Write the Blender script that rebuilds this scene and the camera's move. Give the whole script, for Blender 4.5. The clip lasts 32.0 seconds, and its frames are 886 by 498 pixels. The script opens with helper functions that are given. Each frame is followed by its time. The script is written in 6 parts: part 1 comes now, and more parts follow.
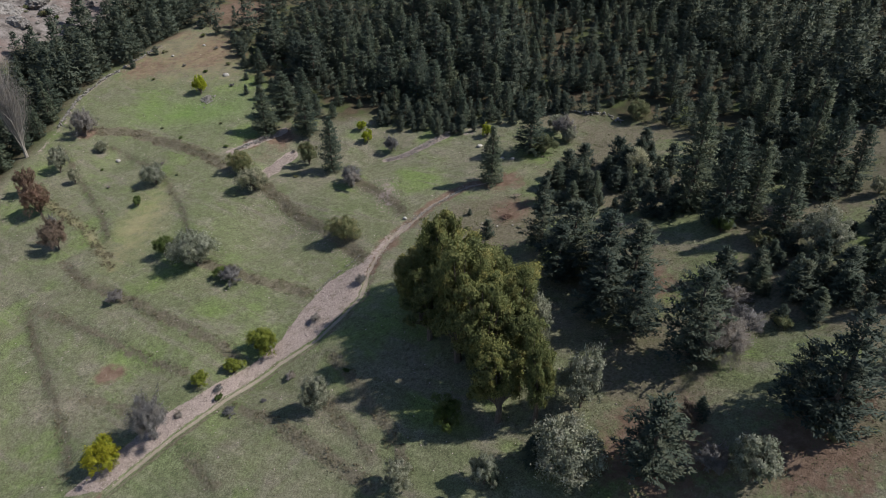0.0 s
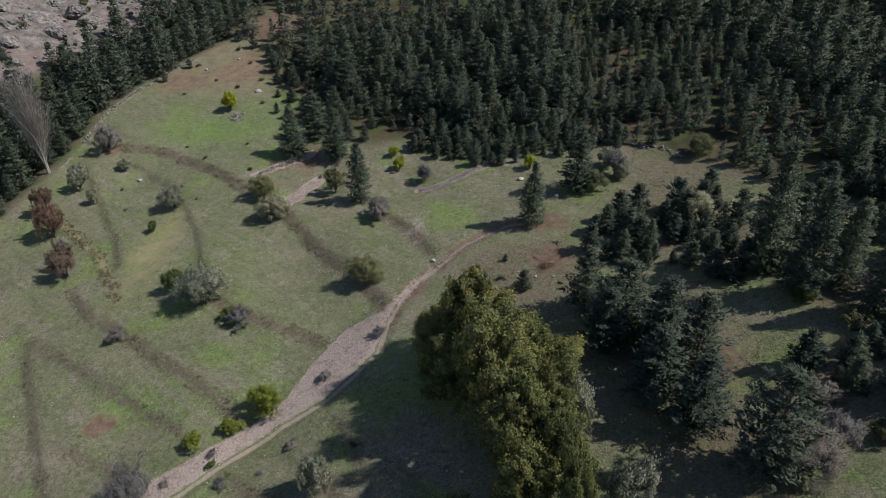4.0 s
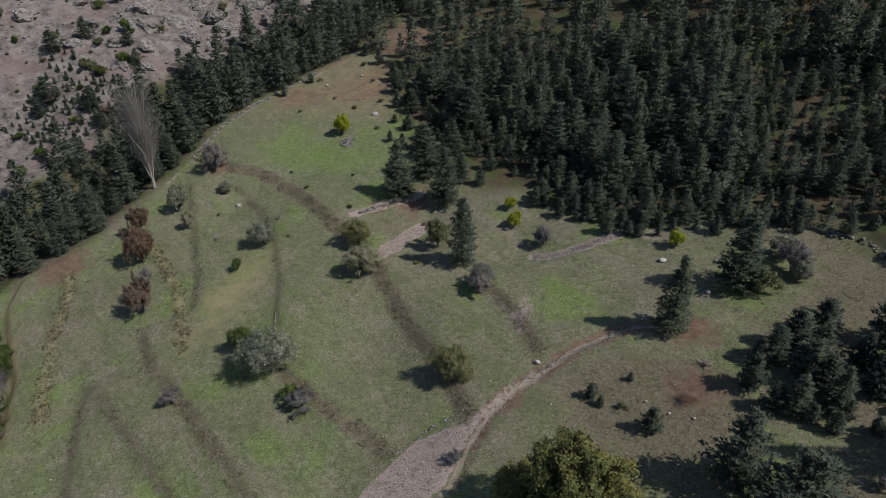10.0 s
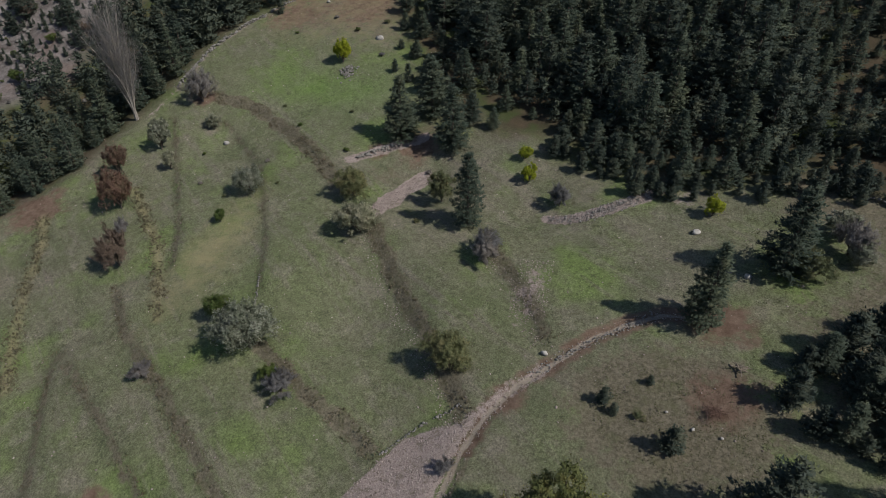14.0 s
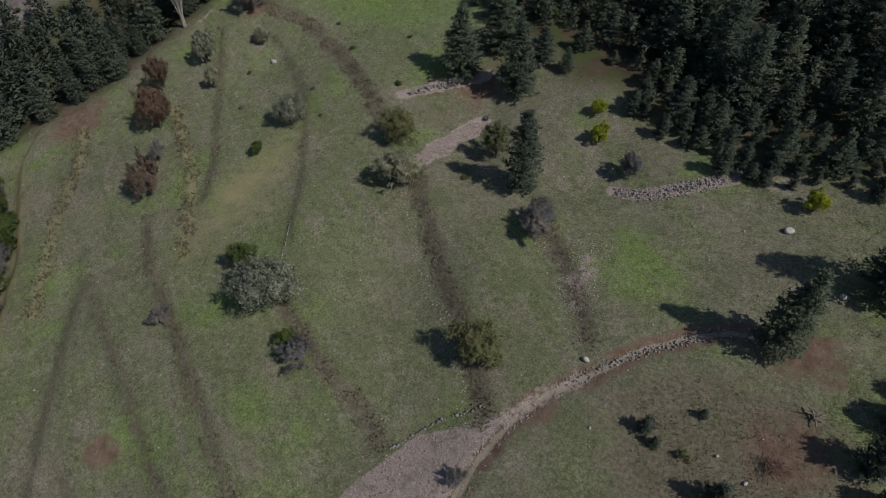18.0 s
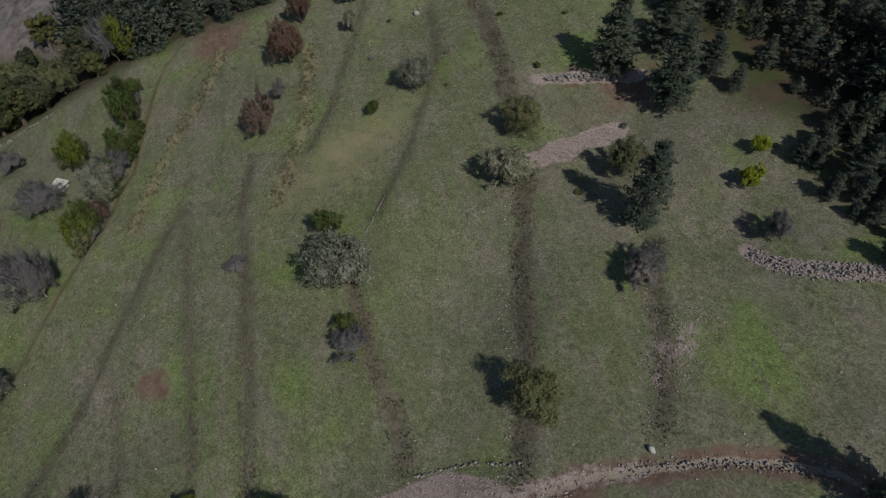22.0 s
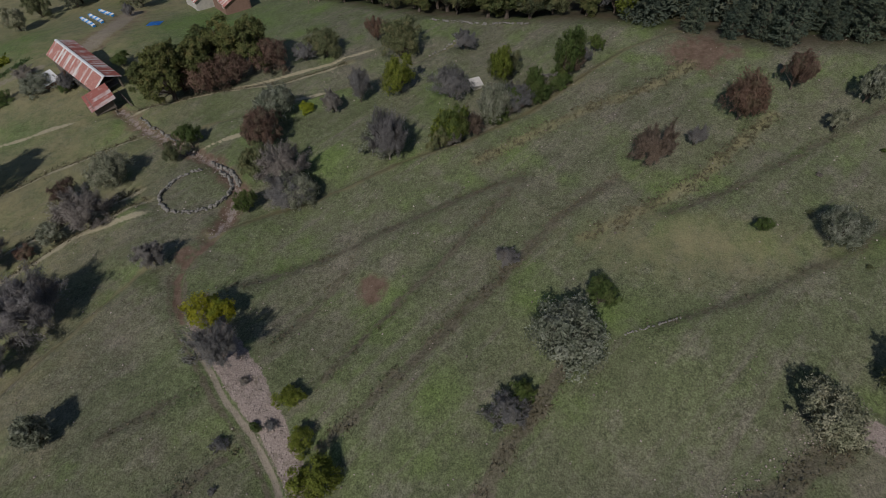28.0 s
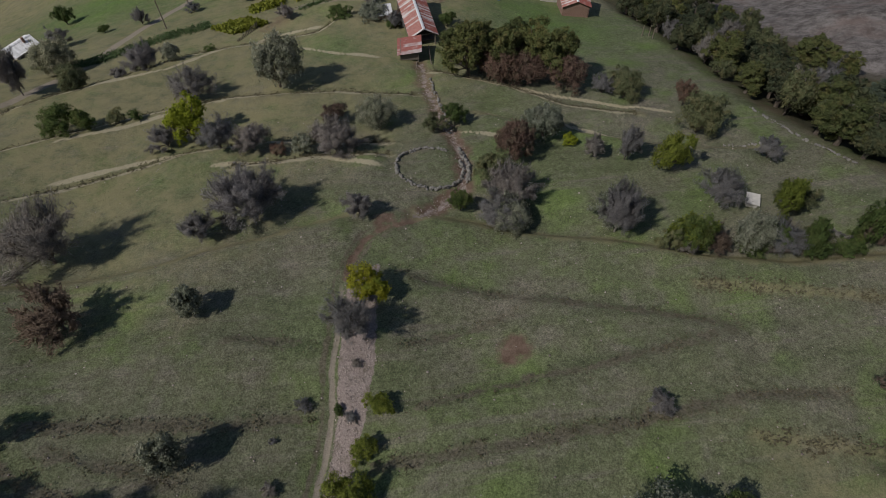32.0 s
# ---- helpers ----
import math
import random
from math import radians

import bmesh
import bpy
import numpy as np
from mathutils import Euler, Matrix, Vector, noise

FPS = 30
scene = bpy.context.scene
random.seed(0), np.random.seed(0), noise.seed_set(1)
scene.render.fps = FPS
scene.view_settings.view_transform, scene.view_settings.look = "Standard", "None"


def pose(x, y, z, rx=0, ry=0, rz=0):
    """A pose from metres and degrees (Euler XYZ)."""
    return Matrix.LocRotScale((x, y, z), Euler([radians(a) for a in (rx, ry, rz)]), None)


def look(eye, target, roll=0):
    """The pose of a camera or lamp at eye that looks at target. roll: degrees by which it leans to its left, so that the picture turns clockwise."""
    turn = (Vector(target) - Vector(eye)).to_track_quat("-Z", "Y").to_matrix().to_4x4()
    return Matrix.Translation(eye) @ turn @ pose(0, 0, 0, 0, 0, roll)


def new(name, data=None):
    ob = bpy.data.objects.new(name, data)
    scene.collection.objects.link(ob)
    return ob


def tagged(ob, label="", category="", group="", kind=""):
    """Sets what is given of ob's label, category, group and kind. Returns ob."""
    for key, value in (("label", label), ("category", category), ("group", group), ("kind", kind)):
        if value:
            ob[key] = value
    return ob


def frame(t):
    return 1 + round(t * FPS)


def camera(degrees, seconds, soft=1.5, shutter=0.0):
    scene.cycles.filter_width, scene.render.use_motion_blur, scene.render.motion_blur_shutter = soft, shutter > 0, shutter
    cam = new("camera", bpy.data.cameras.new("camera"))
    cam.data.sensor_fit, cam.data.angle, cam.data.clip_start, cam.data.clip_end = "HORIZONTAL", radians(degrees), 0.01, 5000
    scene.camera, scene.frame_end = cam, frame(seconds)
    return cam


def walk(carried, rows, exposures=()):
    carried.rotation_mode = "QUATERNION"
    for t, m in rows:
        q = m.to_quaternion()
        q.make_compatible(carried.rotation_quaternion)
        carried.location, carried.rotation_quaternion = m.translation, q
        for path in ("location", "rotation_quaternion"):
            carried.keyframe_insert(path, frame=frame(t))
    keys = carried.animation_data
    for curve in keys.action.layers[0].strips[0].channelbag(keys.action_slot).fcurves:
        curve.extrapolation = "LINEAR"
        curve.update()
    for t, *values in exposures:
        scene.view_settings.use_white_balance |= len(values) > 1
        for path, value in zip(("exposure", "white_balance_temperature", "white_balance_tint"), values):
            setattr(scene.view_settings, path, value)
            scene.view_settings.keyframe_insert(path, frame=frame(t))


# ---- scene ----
cam = camera(70.19, 32.0, soft=0.55)
PATH = [
    (0.0, (0.00, 0.00, 60.00), (0.000, 42.900, 34.317), -0.07),
    (1.0, (0.41, 3.19, 59.95), (0.346, 46.124, 34.324), 0.08),
    (2.0, (0.82, 6.34, 59.75), (0.362, 49.380, 34.306), 0.10),
    (3.0, (1.16, 9.56, 59.51), (-0.384, 52.699, 34.278), 0.03),
    (3.5, (1.32, 11.19, 59.41), (-1.165, 54.332, 34.258), 0.00),
    (5.5, (1.98, 18.29, 59.30), (-3.396, 61.279, 34.334), -0.02),
    (6.0, (2.03, 20.16, 59.32), (-3.947, 63.079, 34.376), 0.02),
    (7.0, (2.02, 23.85, 59.42), (-5.265, 66.586, 34.507), 0.07),
    (8.0, (1.57, 27.55, 59.74), (-7.239, 69.996, 34.820), -0.10),
    (9.0, (1.03, 31.40, 60.04), (-9.531, 73.393, 35.037), -0.20),
    (10.0, (0.61, 35.38, 60.13), (-12.410, 76.642, 35.080), -0.15),
    (11.0, (0.11, 39.08, 60.20), (-14.211, 79.903, 35.144), -0.13),
    (12.0, (-0.33, 42.49, 60.24), (-14.510, 82.822, 34.309), -0.09),
    (13.0, (-0.64, 45.79, 60.29), (-14.427, 84.778, 32.193), -0.02),
    (14.0, (-1.01, 49.00, 60.28), (-14.344, 85.965, 29.360), 0.04),
    (14.5, (-1.29, 50.58, 60.25), (-14.530, 86.601, 28.196), 0.06),
    (16.5, (-2.25, 56.67, 60.49), (-16.022, 89.057, 24.976), 0.06),
    (17.0, (-2.48, 58.22, 60.44), (-17.024, 89.995, 24.676), 0.05),
    (18.0, (-2.91, 61.17, 60.41), (-18.953, 91.271, 23.852), 0.08),
    (19.0, (-3.35, 63.98, 60.48), (-21.110, 91.749, 22.888), 0.03),
    (20.0, (-3.92, 66.80, 60.57), (-23.023, 92.595, 22.241), 0.06),
    (21.0, (-4.55, 69.53, 60.54), (-25.002, 93.281, 21.589), -0.00),
    (22.0, (-5.20, 72.13, 60.38), (-27.139, 93.386, 20.795), -0.07),
    (23.0, (-6.04, 74.84, 60.40), (-29.422, 92.784, 20.012), -0.00),
    (24.0, (-7.09, 77.50, 60.60), (-31.409, 92.026, 19.395), 0.10),
    (25.0, (-8.33, 79.94, 60.30), (-34.201, 90.588, 18.862), 0.04),
    (25.5, (-9.07, 81.04, 60.10), (-35.914, 89.104, 18.691), 0.08),
    (27.5, (-12.70, 84.79, 59.60), (-40.821, 82.290, 18.335), -0.05),
    (28.0, (-13.83, 85.52, 59.59), (-41.586, 80.346, 18.319), -0.12),
    (29.0, (-16.20, 86.64, 59.59), (-42.457, 76.274, 18.317), -0.04),
    (30.0, (-18.56, 87.19, 59.69), (-42.335, 71.992, 18.417), -0.04),
    (31.0, (-20.87, 87.18, 59.77), (-42.239, 68.823, 18.459), -0.01),
    (32.0, (-23.07, 86.91, 60.02), (-42.331, 66.423, 18.682), 0.11),
]
EXPOSURES = [(0.0, 0.38), (3.0, 0.28), (9.0, 0.02), (14.0, -0.18), (17.0, -0.32), (21.0, -0.5), (24.0, -0.48), (28.0, -0.62), (32.0, -0.6)]
walk(cam, [(t, look(eye, target, roll)) for t, eye, target, roll in PATH], EXPOSURES)

# ---- sky and sun ----
SUN_ELEVATION, SUN_AZIMUTH = 50.0, 98.0      # degrees; azimuth clockwise from +y
world = bpy.data.worlds.new("sky")
scene.world = world
world.use_nodes = True
wn = world.node_tree.nodes
sky = wn.new("ShaderNodeTexSky")
sky.sky_type = "NISHITA"
sky.sun_disc = False
sky.sun_elevation = radians(SUN_ELEVATION)
sky.sun_rotation = radians(SUN_AZIMUTH)
sky.altitude = 1200
wn["Background"].inputs["Strength"].default_value = 0.095
world.node_tree.links.new(sky.outputs["Color"], wn["Background"].inputs["Color"])
sun = new("sun", bpy.data.lights.new("sun", "SUN"))
sun.data.energy, sun.data.angle, sun.data.color = 4.4, radians(0.9), (1.0, 0.95, 0.87)
_se, _sa = radians(SUN_ELEVATION), radians(SUN_AZIMUTH)
sun.matrix_world = look((math.sin(_sa) * math.cos(_se) * 300, math.cos(_sa) * math.cos(_se) * 300, math.sin(_se) * 300), (0, 0, 0))

# ---- materials ----
class Mat:
    """A node material with short calls for the usual nodes."""

    def __init__(self, name, rough=0.8, metal=0.0, spec=0.3):
        self.m = bpy.data.materials.new(name)
        self.m.use_nodes = True
        self.n, self.l = self.m.node_tree.nodes, self.m.node_tree.links
        self.b = self.n["Principled BSDF"]
        self.b.inputs["Roughness"].default_value = rough
        self.b.inputs["Metallic"].default_value = metal
        self.b.inputs["Specular IOR Level"].default_value = spec
        self.geo = None

    def pos(self):
        if self.geo is None:
            self.geo = self.n.new("ShaderNodeNewGeometry")
        return self.geo.outputs["Position"]

    def noise(self, scale, detail=4.0, rough=0.55, stretch=None, at=None):
        t = self.n.new("ShaderNodeTexNoise")
        t.inputs["Scale"].default_value, t.inputs["Detail"].default_value, t.inputs["Roughness"].default_value = scale, detail, rough
        src = at or self.pos()
        if stretch:
            v = self.n.new("ShaderNodeVectorMath")
            v.operation = "MULTIPLY"
            v.inputs[1].default_value = stretch
            self.l.new(src, v.inputs[0])
            src = v.outputs[0]
        self.l.new(src, t.inputs["Vector"])
        return t.outputs["Fac"]

    def cells(self, scale, feature="F1", out="Distance"):
        t = self.n.new("ShaderNodeTexVoronoi")
        t.feature = feature
        t.inputs["Scale"].default_value = scale
        self.l.new(self.pos(), t.inputs["Vector"])
        return t.outputs[out]

    def ramp(self, fac, *stops):
        r = self.n.new("ShaderNodeValToRGB")
        e = r.color_ramp.elements
        while len(e) < len(stops):
            e.new(0.5)
        for k, (p, c) in zip(e, stops):
            k.position = p
            k.color = (c, c, c, 1) if isinstance(c, (int, float)) else (*c, 1)
        self.l.new(fac, r.inputs["Fac"])
        return r.outputs["Color"]

    def mix(self, fac, a, b, mode="MIX"):
        x = self.n.new("ShaderNodeMix")
        x.data_type, x.blend_type = "RGBA", mode
        for v, s in ((fac, x.inputs[0]), (a, x.inputs[6]), (b, x.inputs[7])):
            if isinstance(v, (int, float)):
                s.default_value = v
            elif isinstance(v, tuple):
                s.default_value = (*v, 1)
            else:
                self.l.new(v, s)
        return x.outputs[2]

    def math(self, op, a, b=0.0):
        x = self.n.new("ShaderNodeMath")
        x.operation = op
        for v, s in ((a, x.inputs[0]), (b, x.inputs[1])):
            if isinstance(v, (int, float)):
                s.default_value = v
            else:
                self.l.new(v, s)
        return x.outputs[0]

    def attr(self, name):
        a = self.n.new("ShaderNodeAttribute")
        a.attribute_name = name
        return a.outputs["Fac"]

    def random(self):
        return self.n.new("ShaderNodeObjectInfo").outputs["Random"]

    def island(self):
        self.pos()
        return self.geo.outputs["Random Per Island"]

    def colour(self, c):
        if isinstance(c, tuple):
            self.b.inputs["Base Color"].default_value = (*c, 1)
        else:
            self.l.new(c, self.b.inputs["Base Color"])

    def bump(self, h, strength, dist):
        b = self.n.new("ShaderNodeBump")
        b.inputs["Strength"].default_value, b.inputs["Distance"].default_value = strength, dist
        self.l.new(h, b.inputs["Height"])
        self.l.new(b.outputs[0], self.b.inputs["Normal"])


def leaf_material(name, dark, light, tip=None, rough=0.65):
    """Foliage: differs from plant to plant, in clumps and from leaf to leaf."""
    m = Mat(name, rough=rough, spec=0.2)
    clump = m.ramp(m.noise(1.7, 3, 0.6), (0.36, 0.0), (0.64, 1.0))
    c = m.mix(m.math("ADD", m.math("MULTIPLY", m.island(), 0.5), m.math("MULTIPLY", clump, 0.5)), dark, light)
    if tip:
        c = m.mix(m.ramp(m.noise(0.7, 3), (0.5, 0.0), (0.66, 0.8)), c, tip)
    c = m.mix(1.0, c, m.ramp(m.random(), (0.0, (0.8, 0.84, 0.86)), (0.5, (1.0, 1.0, 1.0)), (1.0, (1.22, 1.16, 1.06))), "MULTIPLY")
    m.colour(c)
    # light that comes through the leaves
    glow, both = m.n.new("ShaderNodeBsdfTranslucent"), m.n.new("ShaderNodeMixShader")
    both.inputs[0].default_value = 0.35
    m.l.new(c, glow.inputs["Color"])
    m.l.new(m.b.outputs[0], both.inputs[1])
    m.l.new(glow.outputs[0], both.inputs[2])
    m.l.new(both.outputs[0], m.n["Material Output"].inputs["Surface"])
    return m.m


def plain_material(name, a, b, scale, rough=0.85, metal=0.0, stretch=None, bump=0.3, dist=0.03):
    m = Mat(name, rough=rough, metal=metal)
    f = m.noise(scale, 6, 0.6, stretch)
    c = m.mix(m.ramp(f, (0.35, 0.0), (0.65, 1.0)), a, b)
    c = m.mix(m.math("MULTIPLY", m.random(), 0.35), c, (a[0] * 0.6, a[1] * 0.6, a[2] * 0.6))
    m.colour(c)
    m.bump(f, bump, dist)
    return m.m


def ground_material():
    m = Mat("hillside_grass", rough=0.95, spec=0.12)
    big, mid, fine = m.noise(0.035, 4), m.noise(0.16, 5, 0.6), m.noise(5.0, 5, 0.7)
    # short grass, from olive to straw, greener in broad soft patches
    grass = m.mix(m.ramp(mid, (0.32, 0.0), (0.68, 1.0)), (0.112, 0.128, 0.062), (0.168, 0.162, 0.098))
    grass = m.mix(m.ramp(big, (0.42, 0.0), (0.62, 0.7)), grass, (0.118, 0.148, 0.056))
    grass = m.mix(m.ramp(m.noise(0.3, 5, 0.65), (0.52, 0.0), (0.74, 0.6)), grass, (0.212, 0.192, 0.135))
    # greener patches, their colour raised to imitate sunlit spots
    lush = m.ramp(m.noise(0.09, 4, 0.6), (0.5, 0.0), (0.68, 0.75))
    grass = m.mix(lush, grass, (0.128, 0.19, 0.046))
    # streaks that follow the terraces
    turn = m.n.new("ShaderNodeMapping")
    turn.inputs["Rotation"].default_value = (0, 0, radians(34))
    m.l.new(m.pos(), turn.inputs["Vector"])
    streak = m.noise(1.0, 5, 0.65, (0.05, 0.45, 0.3), turn.outputs["Vector"])
    grass = m.mix(m.ramp(streak, (0.54, 0.0), (0.68, 0.55)), grass, (0.178, 0.158, 0.112))
    grass = m.mix(m.ramp(streak, (0.34, 0.4), (0.46, 0.0)), grass, (0.082, 0.104, 0.042))
    grass = m.mix(m.math("MULTIPLY", m.attr("lush"), m.ramp(mid, (0.3, 0.4), (0.65, 0.95))), grass, m.mix(fine, (0.085, 0.15, 0.03), (0.14, 0.22, 0.055)))
    # blades and small dark tufts
    grass = m.mix(1.0, grass, m.ramp(fine, (0.33, 0.6), (0.5, 1.0), (0.68, 1.42)), "MULTIPLY")
    grass = m.mix(1.0, grass, m.ramp(m.noise(1.1, 5, 0.7), (0.36, 0.84), (0.64, 1.14)), "MULTIPLY")
    rough = m.ramp(m.noise(0.2, 4, 0.65), (0.36, 0.0), (0.54, 1.0))
    coarse = m.noise(2.6, 6, 0.8)
    grass = m.mix(rough, grass, m.mix(1.0, grass, m.ramp(coarse, (0.36, 0.66), (0.5, 1.0), (0.64, 1.34)), "MULTIPLY"))
    grass = m.mix(1.0, grass, (0.955, 0.915, 1.12), "MULTIPLY")
    tuft = m.math("MULTIPLY", m.ramp(m.noise(1.3, 3, 0.6), (0.6, 0.0), (0.66, 0.7)), m.ramp(m.noise(0.1, 3), (0.42, 0.0), (0.56, 1.0)))
    grass = m.mix(tuft, grass, (0.058, 0.062, 0.033))
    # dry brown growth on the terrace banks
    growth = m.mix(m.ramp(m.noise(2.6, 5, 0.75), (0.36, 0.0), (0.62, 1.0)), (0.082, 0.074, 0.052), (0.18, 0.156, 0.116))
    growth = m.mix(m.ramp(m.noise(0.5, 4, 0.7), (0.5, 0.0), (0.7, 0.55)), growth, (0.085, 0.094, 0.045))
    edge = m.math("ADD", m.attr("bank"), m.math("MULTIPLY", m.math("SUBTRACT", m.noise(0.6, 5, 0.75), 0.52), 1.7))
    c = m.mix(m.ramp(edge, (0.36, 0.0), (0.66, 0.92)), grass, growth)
    # bare brown soil and dry grass
    soil = m.mix(m.ramp(m.noise(0.9, 6, 0.7), (0.35, 0.0), (0.65, 1.0)), (0.10, 0.066, 0.048), (0.18, 0.128, 0.098))
    s = m.math("MULTIPLY", m.attr("soil"), m.ramp(m.noise(0.6, 5, 0.7), (0.3, 0.4), (0.6, 1.5)))
    c = m.mix(m.ramp(s, (0.3, 0.0), (0.75, 1.0)), c, soil)
    dry = m.mix(fine, (0.16, 0.147, 0.08), (0.295, 0.262, 0.152))
    d = m.math("MULTIPLY", m.attr("dry"), m.ramp(m.noise(0.35, 5, 0.7), (0.3, 0.3), (0.65, 1.3)))
    c = m.mix(m.ramp(d, (0.2, 0.0), (0.9, 0.9)), c, dry)
    # straw on the terrace lips, its colour brightened as if sun catches them
    c = m.mix(m.ramp(m.math("MULTIPLY", m.attr("edge"), m.ramp(m.noise(0.7, 4, 0.7), (0.3, 0.75), (0.6, 1.4))), (0.2, 0.0), (0.55, 0.95)), c, m.mix(fine, (0.25, 0.22, 0.148), (0.46, 0.41, 0.295)))
    # needle litter under the pines
    litter = m.mix(m.ramp(mid, (0.35, 0.0), (0.65, 1.0)), (0.03, 0.031, 0.017), (0.085, 0.062, 0.042))
    litter = m.mix(m.ramp(m.noise(0.12, 3), (0.52, 0.0), (0.62, 0.8)), litter, (0.05, 0.068, 0.024))
    c = m.mix(m.attr("forest"), c, litter)
    # scree
    rock = m.mix(m.ramp(m.noise(0.3, 8, 0.8), (0.38, 0.0), (0.62, 1.0)), (0.07, 0.061, 0.057), (0.225, 0.202, 0.194))
    rock = m.mix(m.ramp(m.noise(0.09, 4), (0.5, 0.0), (0.66, 0.6)), rock, (0.175, 0.128, 0.115))
    c = m.mix(m.attr("scree"), c, rock)
    # fine pinkish gravel and trodden path
    stone = m.mix(m.cells(9.0, out="Color"), (0.2, 0.16, 0.145), (0.36, 0.3, 0.278))
    stone = m.mix(m.ramp(m.noise(0.8, 5, 0.7), (0.52, 0.0), (0.68, 0.75)), stone, (0.13, 0.112, 0.085))
    r = m.math("ADD", m.attr("rubble"), m.math("MULTIPLY", m.math("SUBTRACT", m.noise(0.9, 6, 0.75), 0.5), 1.3))
    c = m.mix(m.ramp(r, (0.42, 0.0), (0.6, 1.0)), c, stone)
    earth = m.mix(m.noise(2.5, 5), (0.2, 0.168, 0.135), (0.33, 0.285, 0.235))
    p = m.math("ADD", m.attr("path"), m.math("MULTIPLY", m.math("SUBTRACT", m.noise(1.6, 4, 0.7), 0.5), 0.6))
    c = m.mix(m.ramp(p, (0.35, 0.0), (0.6, 0.95)), c, earth)
    # scattered pale stones
    st = m.math("MULTIPLY", m.ramp(m.cells(1.4), (0.05, 1.0), (0.08, 0.0)), m.ramp(m.noise(0.12, 3), (0.5, 0.0), (0.62, 1.0)))
    c = m.mix(m.math("MULTIPLY", st, 0.8), c, (0.33, 0.31, 0.28))
    m.colour(c)
    m.bump(m.math("ADD", fine, m.math("MULTIPLY", m.noise(1.0, 4), 1.5)), 0.6, 0.16)
    return m.m


GROUND = ground_material()
BARK = plain_material("bark", (0.07, 0.055, 0.045), (0.16, 0.13, 0.11), 6.0, stretch=(1, 1, 0.3))
PALE_BARK = plain_material("pale_bark", (0.2, 0.18, 0.16), (0.34, 0.31, 0.28), 6.0, stretch=(1, 1, 0.3))
LEAF = {
    "conifer": leaf_material("spruce_needles", (0.03, 0.049, 0.037), (0.11, 0.136, 0.102), (0.14, 0.156, 0.108)),
    # toned below the spruce: cloud shade over the forest is in this colour
    "pine": leaf_material("pine_needles", (0.025, 0.041, 0.034), (0.09, 0.112, 0.09), (0.118, 0.13, 0.094)),
    "green": leaf_material("green_leaves", (0.04592, 0.0768, 0.024), (0.1181, 0.16, 0.048), (0.1443, 0.1664, 0.064)),
    "hazel": leaf_material("hazel_leaves", (0.05, 0.068, 0.026), (0.165, 0.18, 0.068), (0.185, 0.165, 0.07)),
    "big": leaf_material("walnut_leaves", (0.06, 0.08, 0.03), (0.2, 0.215, 0.085), (0.225, 0.205, 0.075)),
    "olive": leaf_material("olive_leaves", (0.08, 0.096, 0.048), (0.192, 0.208, 0.112), (0.224, 0.208, 0.112)),
    "oak": leaf_material("grey_green_leaves", (0.075, 0.09, 0.056), (0.35, 0.36, 0.275), (0.4, 0.395, 0.32)),
    "grey": leaf_material("grey_twigs", (0.1, 0.096, 0.097), (0.3, 0.288, 0.29), (0.23, 0.212, 0.195)),
    "bare": leaf_material("bare_twigs", (0.11, 0.103, 0.106), (0.3, 0.282, 0.286)),
    "brown": leaf_material("brown_leaves", (0.096, 0.072, 0.0576), (0.224, 0.176, 0.144)),
    "rust": leaf_material("rust_leaves", (0.1, 0.066, 0.054), (0.235, 0.155, 0.122), (0.165, 0.14, 0.1)),
    "ravine": leaf_material("ravine_leaves", (0.034, 0.048, 0.028), (0.1, 0.115, 0.066), (0.12, 0.112, 0.062)),
    "pale": leaf_material("pale_leaves", (0.19, 0.2, 0.13), (0.42, 0.42, 0.31)),
    "fresh": leaf_material("fresh_leaves", (0.085, 0.115, 0.02), (0.22, 0.25, 0.05)),
    "lime": leaf_material("lime_leaves", (0.163, 0.2, 0.0187), (0.35, 0.388, 0.0375)),
    "yellow": leaf_material("yellow_leaves", (0.2, 0.19, 0.016), (0.44, 0.41, 0.035), (0.2, 0.24, 0.035)),
}

# ---- the lie of the land ----
SLOPE = (0.82, 14.02, 14.98, 1.04, -13.76, 2.58, 4.46, 2.89, 0.12, 5.94, 3.3, -11.11, 7.23, 10.09, -2.25)
HUMPS = [(-33, 129, -2.2, 9), (-14, 125, -2.0, 8), (-22, 87, -2.0, 9), (-31, 101, -2.2, 8), (-62, 57, -1.8, 10), (-71, 131, -1.6, 9),
         (-16, 34, -1.8, 10), (-22, 14, -2.2, 14), (-46, 67, -1.5, 8), (-108, -15, 4.5, 26), (-25, 67, -2.3, 9)]      # x, y, height, radius
POWERS = [(i, d - i) for d in range(5) for i in range(d, -1, -1)]

STRIP_EDGE = [(-45.6, 51.5), (-41.4, 56.4), (-37.5, 61.0), (-31.8, 66.2), (-26.8, 70.3), (-23.8, 73.5), (-21.5, 79.5), (-18.8, 85.6), (-15.7, 87.3), (-12.5, 88.0)]
STRIP_TOP = [(-37.4, 119.5), (-36.7, 122.7), (-35.2, 126.2), (-33.3, 130.0)]
PATH_LINE = [(-54.7, 47.2), (-50.9, 45.9), (-48.0, 45.9), (-44.3, 47.8), (-41.0, 50.3), (-37.6, 54.4), (-33.1, 59.1), (-29.8, 63.5), (-27.0, 66.2),
             (-23.6, 69.2), (-18.3, 72.1), (-14.8, 75.6), (-12.5, 79.3), (-12.0, 85.0), (-10.9, 89.3), (-8.6, 93.6), (-5.5, 97.2), (-1.9, 101.4), (1.4, 104.0), (5.0, 106.0), (9.5, 106.2)]
